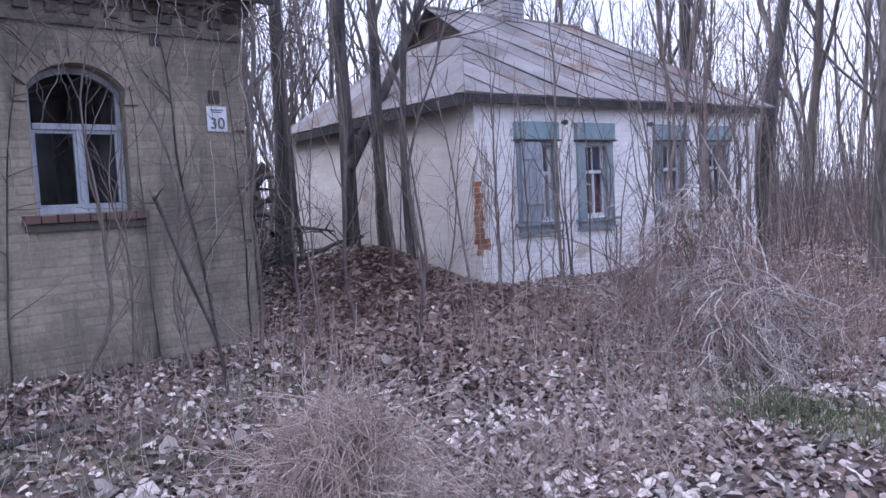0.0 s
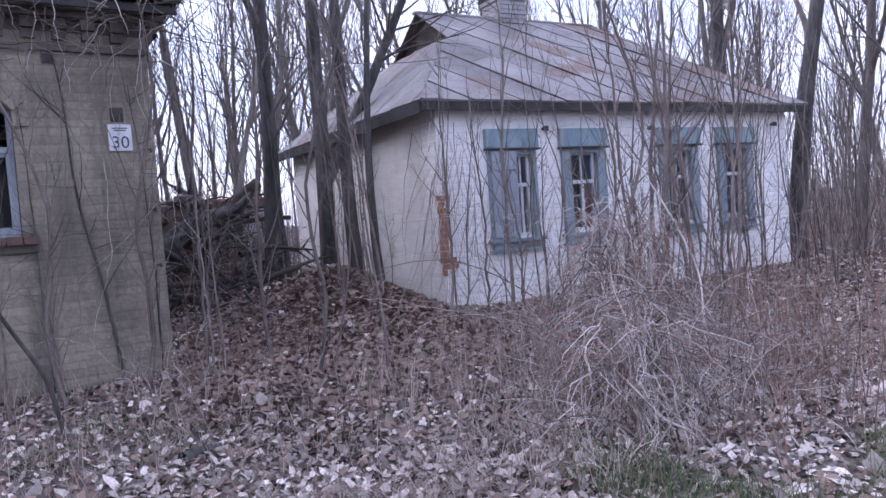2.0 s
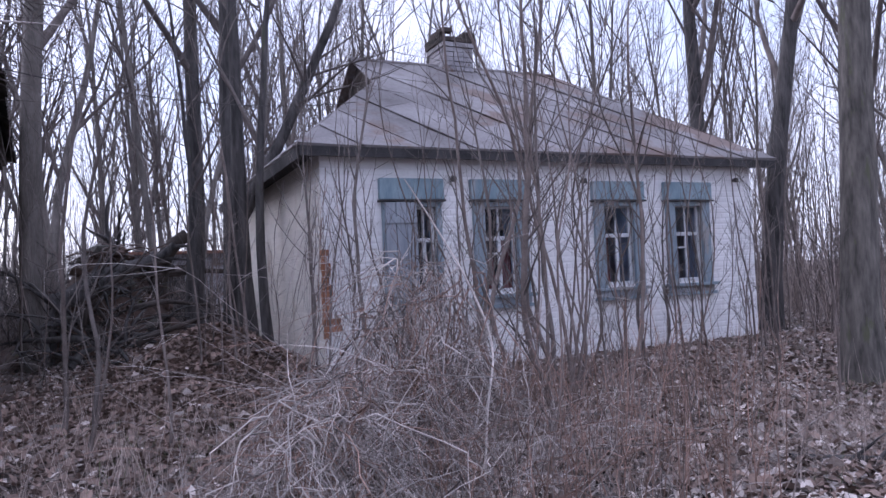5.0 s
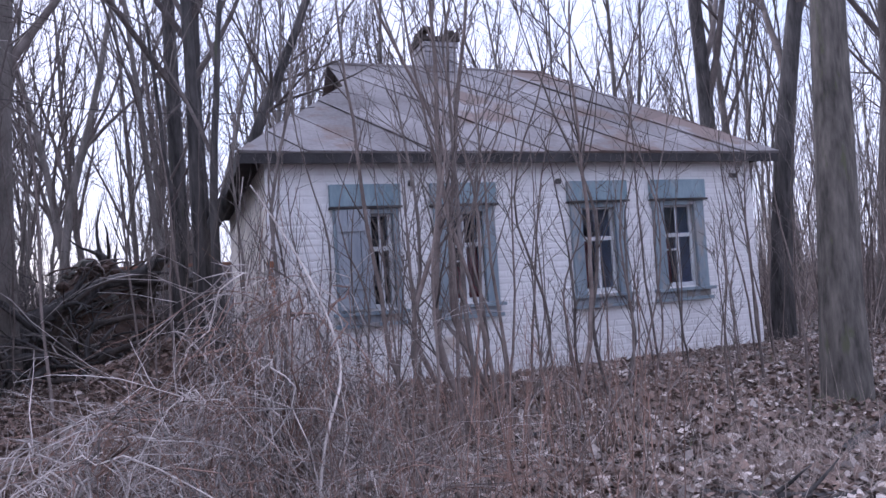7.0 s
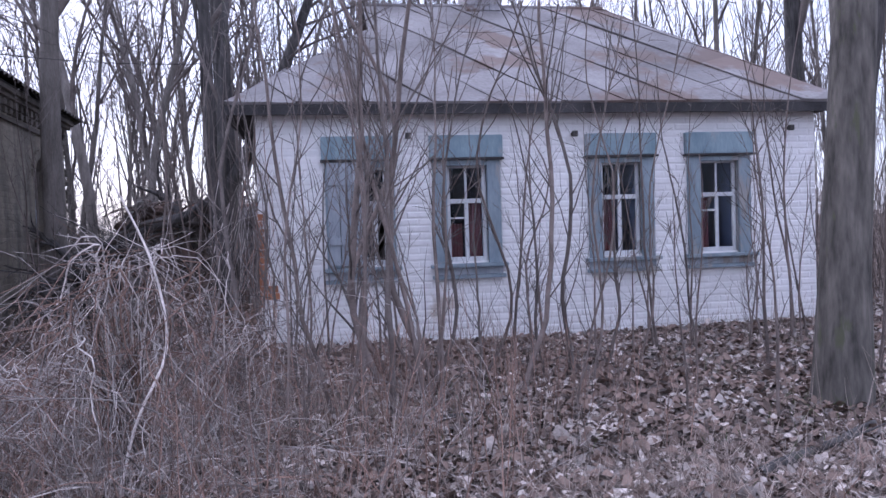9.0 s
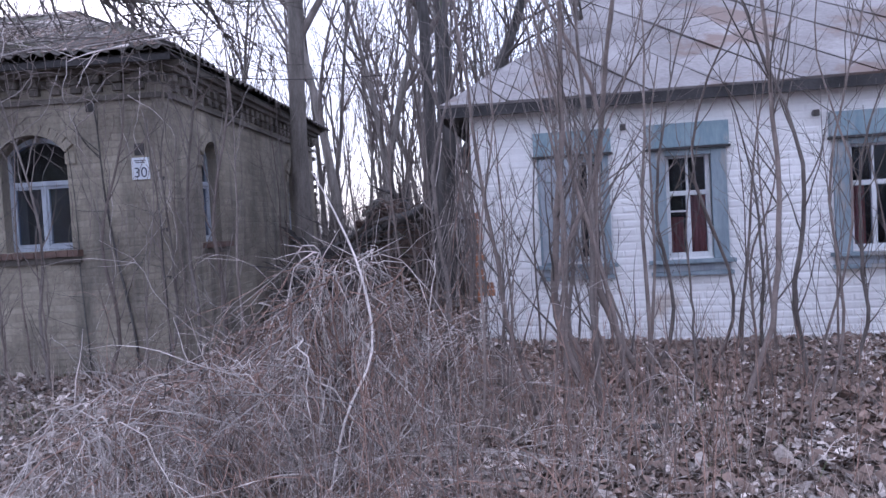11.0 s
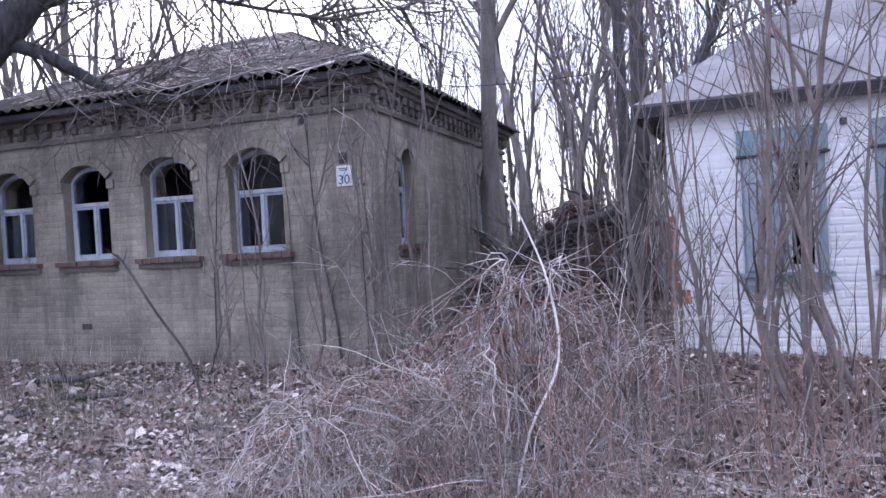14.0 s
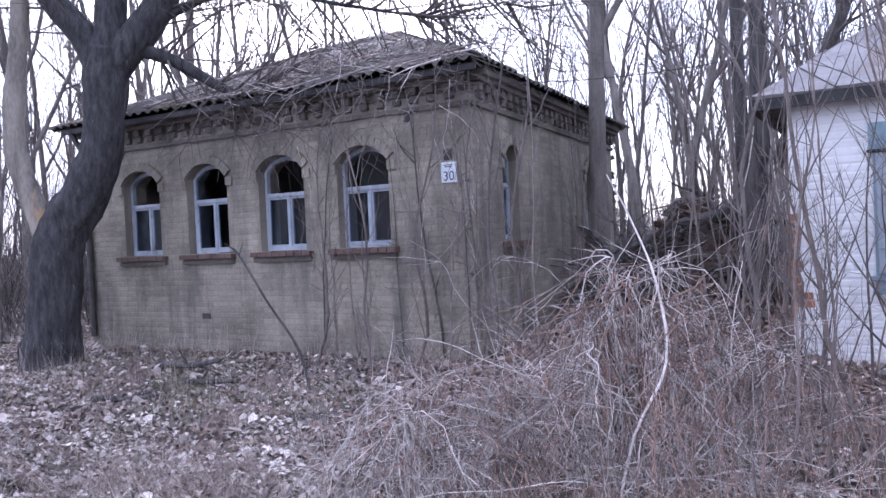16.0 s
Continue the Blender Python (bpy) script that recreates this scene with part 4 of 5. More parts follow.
sr = random.Random(77)
sap = []
for i in range(12):
    h = sr.uniform(1.6, 4.4)
    V, F, TV, TF = sapling(sr, h, 0.004 + 0.0034 * h * sr.uniform(0.6, 1.3), 9)
    x, y = sr.uniform(0.3, 6), sr.uniform(-2.6, -0.4)
    ob = empty("sapling", ground_pose(x, y), "thin leafless sapling growing before the houses", "sapling", "saplings")
    link("stem", mesh_of("stem", V, F, M_STEM, True), ob)
    link("crown", mesh_of("crown", TV, TF, M_TWIG, True), ob)
    sap.append(ob)
PATCHES = ((2.5, -1.6, 0.8, 0.7, 3), (0.8, -3.0, 0.3, 0.3, 3), (3.6, -1.2, 0.9, 0.6, 3), (5.0, -0.9, 0.9, 0.5, 4), (0.9, -1.2, 0.7, 0.5, 4), (0.6, -0.7, 0.7, 0.35, 4), (3.3, -3.0, 0.4, 0.4, 3),
           (-0.9, 0.6, 0.5, 1.4, 12), (-4.2, -1.2, 0.9, 0.3, 2), (-2.9, 2.2, 0.25, 1.4, 5), (-2.4, -1.7, 0.8, 0.7, 3),
           (7.2, -1.5, 0.9, 1.2, 9), (8.3, -0.8, 1.0, 1.6, 26), (9.5, -3.0, 1.2, 1.5, 18), (8.0, 1.8, 0.9, 1.2, 12), (6.0, -2.4, 0.8, 0.8, 4))
# a splaying clump of thicker stems before the white house
for k, (x, y, turn, tilt, size) in enumerate(((1.36, -2.72, 10, -3, 1.27), (1.45, -2.66, 130, 5, 1.15), (1.40, -2.6, 200, -7, 1.36))):
    copy_thing(sap[(k * 5 + 1) % 12], ground_pose(x, y, turn, size, 0, (tilt, tilt * 0.7)))
for cx, cy, dx, dy, n in PATCHES:
    for k in range(n):
        x, y = sr.gauss(cx, dx * 0.6), sr.gauss(cy, dy * 0.6)
        if (0 <= x <= 6.5 and y > -0.12) or (x < -3.15 and y > -0.75) or (y < -5.4 and x < 3):
            continue
        copy_thing(sr.choice(sap), ground_pose(x, y, sr.uniform(0, 360), sr.uniform(0.65, 1.15)))

# crooked stems that lean and cross each other before the walls


def crooked(r, height, rad):
    V, F = [], []
    a = r.uniform(0, 6.28)
    bend = Vector((math.cos(a), math.sin(a) * 0.6, 0))
    key = [Vector((0, 0, -0.05)), bend * height * r.uniform(0.03, 0.10) + Vector((0, 0, height * 0.16)), bend * height * r.uniform(0.0, 0.10) + Vector((0, 0, height * 0.42)),
           bend * height * r.uniform(0.02, 0.16) + Vector((r.gauss(0, 0.06), 0, height * 0.72)), bend * height * r.uniform(0.05, 0.2) + Vector((r.gauss(0, 0.12), 0, height))]
    pts, rr = smooth_line(key, [rad, rad * 0.9, rad * 0.72, rad * 0.45, 0.002], 5)
    pts = [p + Vector((r.gauss(0, 0.007), r.gauss(0, 0.007), 0)) for p in pts]
    tube(V, F, pts, rr, 6)
    TV, TF = [], []
    for k in range(13):
        p, d = at_line(pts, r.uniform(0.12, 0.95))
        tp, t2 = limb(r, p, around(r, d, r.uniform(0.3, 0.8)), height * r.uniform(0.1, 0.33), rad * 0.4, 0.0013, 0.17, 0.1, 6)
        tube(TV, TF, tp, t2, 3)
        for j in range(2):
            q, e = at_line(tp, r.uniform(0.3, 0.9))
            sp, s2 = limb(r, q, around(r, e, r.uniform(0.4, 0.9)), height * r.uniform(0.04, 0.12), 0.0026, 0.0012, 0.2, 0.03, 3)
            tube(TV, TF, sp, s2, 3)
    return V, F, TV, TF


bent = []
for i, (x, y) in enumerate(((0.35, -1.3), (1.05, -2.0), (1.65, -1.5), (2.3, -2.1), (3.1, -1.7), (4.2, -1.3), (-3.6, -1.35), (-2.3, -1.9), (-5.1, -1.3), (0.1, -0.8))):
    h = sr.uniform(2.0, 3.9)
    V, F, TV, TF = crooked(sr, h, 0.006 + 0.0036 * h * sr.uniform(0.7, 1.2))
    ob = empty("sapling", ground_pose(x, y), "crooked dark sapling stem growing before the houses", "sapling", "crooked saplings")
    link("stem", mesh_of("stem", V, F, M_TWIG if i % 3 else M_STEM, True), ob)
    link("crown", mesh_of("crown", TV, TF, M_TWIG, True), ob)
    bent.append(ob)
for cx, cy, dx, dy, n in ((0.5, -1.6, 0.6, 0.7, 3), (1.5, -2.3, 0.5, 0.5, 2), (2.6, -1.9, 0.5, 0.6, 2), (5.0, -1.2, 0.7, 0.5, 2), (-4.0, -1.4, 0.7, 0.3, 3), (-2.9, -1.6, 0.5, 0.4, 3), (-0.3, -1.0, 0.4, 0.5, 3)):
    for k in range(n):
        x, y = sr.gauss(cx, dx * 0.6), sr.gauss(cy, dy * 0.6)
        if (0 <= x <= 6.5 and y > -0.35) or (x < -3.15 and y > -0.95) or y < -3.4:
            continue
        copy_thing(sr.choice(bent), ground_pose(x, y, sr.uniform(0, 360), sr.uniform(0.55, 1.15)))

# tall stems that rise past the white eave
for k, (x, y, h, rad) in enumerate(((1.18, -2.79, 4.8, 0.033), (0.74, -3.4, 3.8, 0.013), (1.61, -2.40, 5.4, 0.031), (2.11, -2.42, 4.8, 0.026), (0.72, -2.62, 4.4, 0.022), (1.28, -2.16, 5.0, 0.028), (1.52, -2.55, 3.9, 0.014),
                                    (0.3, -3.75, 3.3, 0.011), (1.05, -2.9, 3.6, 0.012), (1.9, -2.0, 4.4, 0.016), (2.75, -2.3, 3.9, 0.014), (0.35, -2.2, 3.6, 0.012), (3.4, -1.8, 3.8, 0.013), (2.4, -2.9, 3.5, 0.011))):
    V, F, TV, TF = crooked(sr, h, rad * 0.85)
    ob = empty("sapling", ground_pose(x, y), "tall crooked brown sapling before the white house", "sapling", "tall saplings")
    link("stem", mesh_of("stem", V, F, M_STEM, True), ob)
    link("crown", mesh_of("crown", TV, TF, M_TWIG, True), ob)


def cane(r, radius, height, thick, droop):
    """One arching cane of a bush, with its side twigs."""
    V, F = [], []
    a, q = r.uniform(0, 2 * math.pi), radius * math.sqrt(r.random())
    p = Vector((q * math.cos(a), q * math.sin(a), -0.03))
    hh = height * (1 - 0.55 * (q / radius) ** 2) * r.uniform(0.4, 1.15)
    d = Vector((r.uniform(-0.5, 0.5), r.uniform(-0.5, 0.5), 1)).normalized()
    pts, rad, ln = [p], [thick * r.uniform(0.6, 1.2)], hh * r.uniform(1.2, 2.1)
    steps = 14
    side = Vector((r.uniform(-1, 1), r.uniform(-1, 1), 0))
    for i in range(steps):
        d = (d + side * r.uniform(0.05, 0.24) + Vector((r.uniform(-1, 1), r.uniform(-1, 1), r.uniform(-0.5, 0.5))) * 0.34 + Vector((0, 0, -droop * (0.1 + max(0, p.z / height - 0.4) * 1.3)))).normalized()
        p = p + d * (ln / steps)
        if p.z < 0.01:
            p.z = 0.01
        pts.append(p.copy())
        rad.append(rad[0] * (1 - 0.75 * (i + 1) / steps))
    tube(V, F, pts, rad, 3)
    for j in range(3):
        q2, e = at_line(pts, r.uniform(0.2, 0.95))
        tp, t2 = limb(r, q2, around(r, e, r.uniform(0.4, 1.2)), ln * r.uniform(0.1, 0.3), rad[0] * 0.6, 0.001, 0.25, -0.04, 4)
        tube(V, F, tp, t2, 3)
    return V, F


def drape(r, radius, height, thick):
    """A cane that climbs the middle of a heap, arches over and hangs down its side."""
    V, F = [], []
    a = r.uniform(0, 2 * math.pi)
    b = a + r.uniform(-0.9, 0.9)
    q0, q1, q2, q3 = radius * r.uniform(0, 0.5), radius * r.uniform(0.1, 0.6), radius * r.uniform(0.55, 0.95), radius * r.uniform(0.75, 1.25)
    h = height * r.uniform(0.55, 1.05) * (1 - 0.35 * (q1 / radius) ** 2)
    key = [Vector((q0 * math.cos(a + 2), q0 * math.sin(a + 2), -0.03)), Vector((q1 * 0.6 * math.cos(a), q1 * 0.6 * math.sin(a), h * 0.7)), Vector((q1 * math.cos(a), q1 * math.sin(a), h)),
           Vector((q2 * math.cos(b), q2 * math.sin(b), h * r.uniform(0.5, 0.85))), Vector((q3 * math.cos(b), q3 * math.sin(b), h * r.uniform(0.0, 0.4)))]
    t = thick * r.uniform(0.6, 1.15)
    pts, rad = smooth_line(key, [t, t * 0.9, t * 0.8, t * 0.6, t * 0.3], 5)
    pts = [p + Vector((r.gauss(0, 0.03), r.gauss(0, 0.03), r.gauss(0, 0.02))) for p in pts]
    tube(V, F, pts, rad, 3)
    for j in range(4):
        p, e = at_line(pts, r.uniform(0.3, 0.98))
        tp, t2 = limb(r, p, around(r, e, r.uniform(0.4, 1.2)), r.uniform(0.12, 0.4), t * 0.55, 0.001, 0.25, -0.07, 5)
        tube(V, F, tp, t2, 3)
    return V, F


br = random.Random(88)
BUSHES = ((-0.42, -3.65, 0.72, 1.5, 130, 0.0044, "tall tangled heap of dry vine canes"), (-0.9, -4.2, 0.7, 0.92, 80, 0.0042, "sprawling pale dry cane brush"), (-0.35, -4.75, 0.7, 0.8, 80, 0.0035, "low dry reddish brush"),
          (-1.25, -4.62, 0.68, 0.92, 70, 0.0036, "arching tangle of pale dry canes"), (0.55, -4.2, 0.7, 0.75, 55, 0.0035, "low dry reddish brush"), (-0.02, -2.95, 0.65, 1.05, 70, 0.0042, "tangled dry brush before the white house"),
          (0.5, -2.4, 0.8, 0.6, 40, 0.0035, "low dry brush before the white house"), (1.6, -3.4, 0.9, 0.5, 40, 0.003, "sparse dry brush in the leaves"), (-2.2, 0.5, 0.6, 0.5, 26, 0.004, "sparse dry brush in the gap between the houses"),
          (-5.5, -4.7, 0.4, 0.45, 60, 0.0026, "pale tuft of dry grass and canes"), (-2.0, 3.5, 0.7, 0.9, 50, 0.004, "dry brush over the rubble in the gap"), (-1.7, -4.0, 0.4, 0.25, 22, 0.003, "flat dry canes in the leaves"),
          (3.3, -4.6, 0.6, 0.35, 30, 0.003, "sparse dry brush in the leaves"), (-3.3, -1.4, 0.5, 0.8, 36, 0.004, "dry canes before the brick corner"),
          (-0.3, -1.5, 0.5, 0.45, 34, 0.0036, "low reddish brush by the white corner"))
SORTS = (M_CANE, M_CANE, M_CANE, M_REDCANE, M_REDCANE, M_TWIG)
for x, y, rad, hgt, n, thick, text in BUSHES:
    ob = empty("dry_bush", ground_pose(x, y), text, "bush", "dry bushes")
    tall = hgt > 0.9
    n = int(n * 0.92)
    for k in range(n + int(n * 0.7 if tall else n * 0.2)):
        t = thick * (1.5 if br.random() < 0.28 else 0.8)
        V, F = cane(br, rad, hgt, t, 0.35) if k < n * 0.75 or not tall else drape(br, rad * br.uniform(0.8, 1.15), hgt * 0.9, t)
        link("cane", mesh_of("cane", V, F, M_CANE if "pale" in text and br.random() < 0.3 else br.choice(SORTS), True), ob)
# matted tuft of dry grass
V, F = [], []
for k in range(520):
    v, f = drape(br, 0.40 * br.uniform(0.7, 1.1), 0.92, 0.0022)
    n0 = len(V)
    V += v
    F += [tuple(i + n0 for i in q) for q in f]
tagged(link("grass_tuft", mesh_of("grass_tuft", V, F, M_STRAW), m=ground_pose(-4.88, -5.49)), "drooping brownish tuft of matted dry grass", "grass", kind="stuff")
# dark thickets behind the gap
for x, y, rad, hgt, n in ((-1.7, 6.6, 0.9, 2.0, 60), (-3.2, 9.5, 1.3, 2.3, 70), (-5.5, 10.5, 1.6, 2.4, 80), (-0.9, 8.8, 1.1, 2.1, 60), (-2.4, 12.5, 1.8, 2.6, 80), (-8.0, 12.0, 1.8, 2.6, 80), (-4.2, 8.3, 1.0, 2.0, 70), (-6.8, 9.2, 1.4, 2.6, 80), (-9.5, 10.0, 1.6, 2.8, 80), (-4.6, 13.5, 1.6, 3.0, 70)):
    ob = empty("dark_thicket", ground_pose(x, y), "dark bare thicket behind the houses", "thicket", "dark thickets")
    for k in range(n):
        V, F = cane(br, rad, hgt, 0.011, 0.16)
        link("branch", mesh_of("branch", V, F, M_DARKBARK if k % 3 else M_TWIG, True), ob)
# young reddish shoots among the brush
for x, y, rad, hgt, n in ((0.3, -4.75, 0.7, 1.1, 48), (-0.5, -4.95, 0.5, 0.8, 22), (1.1, -4.2, 0.6, 1.1, 30), (0.7, -2.3, 0.7, 0.8, 45), (1.7, -2.2, 0.7, 0.75, 45), (2.8, -2.3, 0.8, 0.65, 40), (1.2, -3.3, 0.6, 0.75, 35), (2.3, -3.3, 0.7, 0.6, 35)):
    ob = empty("shoot_clump", ground_pose(x, y), "clump of thin upright reddish shoots", "shoots", "shoots")
    for k in range(n):
        q, a = rad * math.sqrt(br.random()), br.uniform(0, 6.28)
        V, F = [], []
        pts, rr = limb(br, Vector((q * math.cos(a), q * math.sin(a), -0.04)), Vector((br.uniform(-0.2, 0.2), br.uniform(-0.2, 0.2), 1)), hgt * br.uniform(0.4, 1.1), 0.0042 * br.uniform(0.6, 1.3), 0.0012, 0.09, 0.03, 7)
        tube(V, F, pts, rr, 4)
        for m2 in range(3):
            p, d = at_line(pts, br.uniform(0.3, 0.95))
            tp, t2 = limb(br, p, around(br, d, br.uniform(0.4, 0.9)), hgt * br.uniform(0.08, 0.25), 0.0022, 0.001, 0.15, 0.05, 3)
            tube(V, F, tp, t2, 3)
        link("shoot", mesh_of("shoot", V, F, br.choice((M_REDCANE, M_REDCANE, M_STEM)), True), ob)
# dry vine at the white house's corner
wvine = empty("dry_vine", pose(0, 0, 0), "dry vine strands climbing the white house's corner", "vine")
for k in range(48):
    x0 = br.gauss(-0.05, 0.16)
    pts, rr = limb(br, Vector((x0, br.uniform(-0.35, -0.12), br.uniform(0.9, 2.3))), Vector((br.uniform(-0.4, 0.4), 0, -1)), br.uniform(0.7, 2.0), 0.006 * br.uniform(0.5, 1.2), 0.0015, 0.16, -0.04, 11)
    for q in pts:
        q.y, q.z = min(max(q.y, -0.5), -0.06), max(q.z, rise(q.x, -0.2))
    V, F = [], []
    tube(V, F, pts, rr, 3)
    link("strand", mesh_of("strand", V, F, br.choice(SORTS), True), wvine)
# one thick pale cane arching over the heap
V, F = [], []
pts, rr = smooth_line([Vector(p) for p in ((-0.35, -4.3, 0.0), (-0.25, -4.2, 0.5), (-0.12, -4.05, 0.85), (-0.2, -3.9, 1.25), (-0.36, -3.8, 1.6), (-0.5, -3.75, 1.85))], [0.0075, 0.0075, 0.007, 0.0065, 0.005, 0.003])
tube(V, F, pts, rr, 7)
tagged(link("bare_cane", mesh_of("bare_cane", V, F, M_CANE, True), m=Matrix.Translation((0, 0, -0.2))), "thick pale bare cane arching over brush", "branch")

# dry vine over the brick house's cornice and corner
vine = empty("dry_vine", H, "tangled dry vine hanging from the brick cornice", "vine")
for k in range(170):
    u, z = br.uniform(-3.6, 0.3), br.uniform(2.7, 3.65)
    p = Vector((u, br.uniform(-0.6, -0.25), z))
    pts, rr = limb(br, p, Vector((br.uniform(-1, 1), br.uniform(-0.1, 0.1), br.uniform(-0.6, 0.5))), br.uniform(0.4, 1.4), 0.0055, 0.0015, 0.5, -0.07, 14)
    for q in pts:
        q.y = min(max(q.y, -0.7), -0.2)
    V, F = [], []
    tube(V, F, pts, rr, 3)
    link("strand", mesh_of("strand", V, F, br.choice((M_CANE, M_TWIG, M_TWIG, M_STEM)), True), vine)
for k in range(34):
    u = br.choice((-0.75, -0.2, -2.3, -1.0, 0.1, -0.5)) + br.gauss(0, 0.16)
    pts, rr = limb(br, Vector((u, -0.3, br.uniform(1.6, 3.2))), Vector((br.uniform(-0.2, 0.2), 0, -1)), br.uniform(0.7, 2.0), 0.0045, 0.0015, 0.3, -0.03, 16)
    V, F = [], []
    for q in pts:
        q.y = min(max(q.y, -0.5), -0.12)
    tube(V, F, pts, rr, 3)
    link("strand", mesh_of("strand", V, F, br.choice((M_CANE, M_TWIG, M_STEM)), True), vine)

# dark climbing stems on the brick front
for u, top, rad in ((-0.46, 3.0, 0.016), (-0.12, 2.6, 0.010), (-1.02, 2.4, 0.008), (-2.22, 2.75, 0.010)):
    pts, rr = limb(br, Vector((u, -0.05, -0.3)), Vector((br.uniform(-0.06, 0.06), 0, 1)), top + 0.3, rad, rad * 0.45, 0.10, 0.05, 20)
    for q in pts:
        q.x = u + (q.x - u) * 0.5
        q.y = -0.03 + 0.012 * math.sin(q.z * 5)
    V, F = [], []
    tube(V, F, pts, rr, 6)
    for k in range(11):
        p, d = at_line(pts, br.uniform(0.2, 1))
        tp, t2 = limb(br, p, Vector((br.uniform(-1, 1), -0.1, br.uniform(-0.1, 0.9))), br.uniform(0.2, 0.75), rad * 0.4, 0.0015, 0.2, 0.0, 7)
        for q in tp:
            q.y = min(max(q.y, -0.12), -0.02)
        tube(V, F, tp, t2, 3)
    link("climbing_stem", mesh_of("climbing_stem", V, F, M_DARKBARK, True), vine, "dark climbing stem")


# fallen leaves
def leaf_layer(name, mat, n, place, size, seed, label):
    r = np.random.default_rng(seed)
    xy = place(r, n)
    m = len(xy)
    z = np.array([rise(x, y) for x, y in xy]) + r.uniform(0.004, 0.03, m)
    s = r.uniform(size[0], size[1], m)
    a = r.uniform(0, 2 * np.pi, m)
    tilt, roll, cup = r.normal(0, 0.45, m), r.normal(0, 0.45, m), r.uniform(-0.2, 0.55, m)
    shape = np.array([(-0.5, 0), (-0.18, 0.30), (0.25, 0.26), (0.55, 0), (0.22, -0.27), (-0.2, -0.29)])
    V = np.zeros((m, 6, 3))
    for i, (px, py) in enumerate(shape):
        jx, jy = px * s * r.uniform(0.8, 1.2, m), py * s * r.uniform(0.8, 1.3, m)
        V[:, i, 0] = xy[:, 0] + jx * np.cos(a) - jy * np.sin(a)
        V[:, i, 1] = xy[:, 1] + jx * np.sin(a) + jy * np.cos(a)
        V[:, i, 2] = z + jx * tilt + jy * roll + cup * np.abs(jy) * 1.2
    base = np.arange(m)[:, None] * 6
    F = np.concatenate([base + np.array([[0, 1, 2, 3]]), base + np.array([[0, 3, 4, 5]])]).tolist()
    me = bpy.data.meshes.new(name)
    me.from_pydata(V.reshape(-1, 3).tolist(), [], F)
    me.materials.append(mat)
    return tagged(link(name, me), label, "leaves", kind="stuff")


def free_of_houses(p):
    inside = (p[:, 0] > -0.02) & (p[:, 0] < 6.5) & (p[:, 1] > -0.02) & (p[:, 1] < 5.8)
    c, s = math.cos(radians(5)), math.sin(radians(5))
    u, v = (p[:, 0] + 3.253) * c + (p[:, 1] + 0.465) * s, -(p[:, 0] + 3.253) * s + (p[:, 1] + 0.465) * c
    inside |= (u > -6.8) & (u < 0.02) & (v > -0.02) & (v < 6.4)
    return p[~inside]


def off_mound(r, p):
    """Thin the pale leaves out on the mound and in the grass before the brick house."""
    d = ((p[:, 0] + 1.4) / 1.9) ** 2 + ((p[:, 1] + 0.8) / 2.3) ** 2
    e = ((p[:, 0] + 5.6) / 3.2) ** 2 + ((p[:, 1] + 1.7) / 1.7) ** 2
    chance = r.random(len(p))
    return p[((d > 1.1) | (chance < 0.3)) & ((e > 1.0) | (chance < 0.42))]


def near_place(r, n):
    y = np.where(r.random(n) < 0.84, r.uniform(-7.8, 3.2, n), -7.8 - 6.5 * (1 - np.sqrt(r.random(n))))
    p = np.stack([r.normal(0, 0.8, n) + r.uniform(-11.5, 8.5, n), y], 1)
    return free_of_houses(p)


def pale_place(r, n):
    p = off_mound(r, near_place(r, n))
    keep = np.array([noise.noise(Vector((x * 0.8, y * 1.2, 6.0))) > -0.5 + 0.35 * q - (0.6 if y < -4 else 0) for (x, y), q in zip(p, r.random(len(p)))])
    return p[keep]


def patchy_place(r, n):
    p = off_mound(r, near_place(r, n))
    keep = np.array([noise.noise(Vector((x * 0.55, y * 0.55, 3.0))) > -0.02 for x, y in p])
    return p[keep]


def mound_place(r, n):
    return free_of_houses(np.stack([r.normal(-1.25, 1.05, n), r.normal(-0.2, 1.4, n)], 1))


def wide_place(r, n):
    return free_of_houses(np.stack([r.uniform(-25, 25, n), r.uniform(-14, 26, n)], 1))


leaf_layer("fallen_leaves", M_LEAF, 130000, pale_place, (0.026, 0.068), 1, "pale dry fallen leaves covering the ground")
leaf_layer("fallen_leaves", M_LEAF, 36000, patchy_place, (0.035, 0.08), 2, "pale curled fallen leaves in drifts")
leaf_layer("fallen_leaves", M_DARKLEAF, 52000, near_place, (0.035, 0.08), 3, "dark rotting fallen leaves")
leaf_layer("fallen_leaves", M_DARKLEAF, 22000, mound_place, (0.05, 0.10), 4, "reddish-brown leaves on the mound")
leaf_layer("fallen_leaves", M_DARKLEAF, 15000, lambda r, n: free_of_houses(np.stack([r.uniform(0.8, 8.5, n), r.uniform(-5.8, -0.1, n)], 1)), (0.04, 0.095), 6, "dark brown leaves before the white house")
leaf_layer("fallen_leaves", M_LEAF, 24000, wide_place, (0.07, 0.16), 5, "fallen leaves under the trees")


# short dry stalks, grass and far undergrowth
def stalks(name, mat, n, place, height, rad, seed, label, lean=0.35, steps=3, category="grass"):
    r = random.Random(seed)
    xy = place(np.random.default_rng(seed), n)
    V, F = [], []
    for x, y in xy:
        hgt = r.uniform(*height)
        pts, rr = limb(r, Vector((x, y, rise(x, y) - 0.02)), Vector((r.uniform(-lean, lean), r.uniform(-lean, lean), 1)), hgt, rad * r.uniform(0.6, 1.4), rad * 0.2, 0.14, -0.02, steps)
        tube(V, F, pts, rr, 3)
    return tagged(link(name, mesh_of(name, V, F, mat)), label, category, kind="stuff")


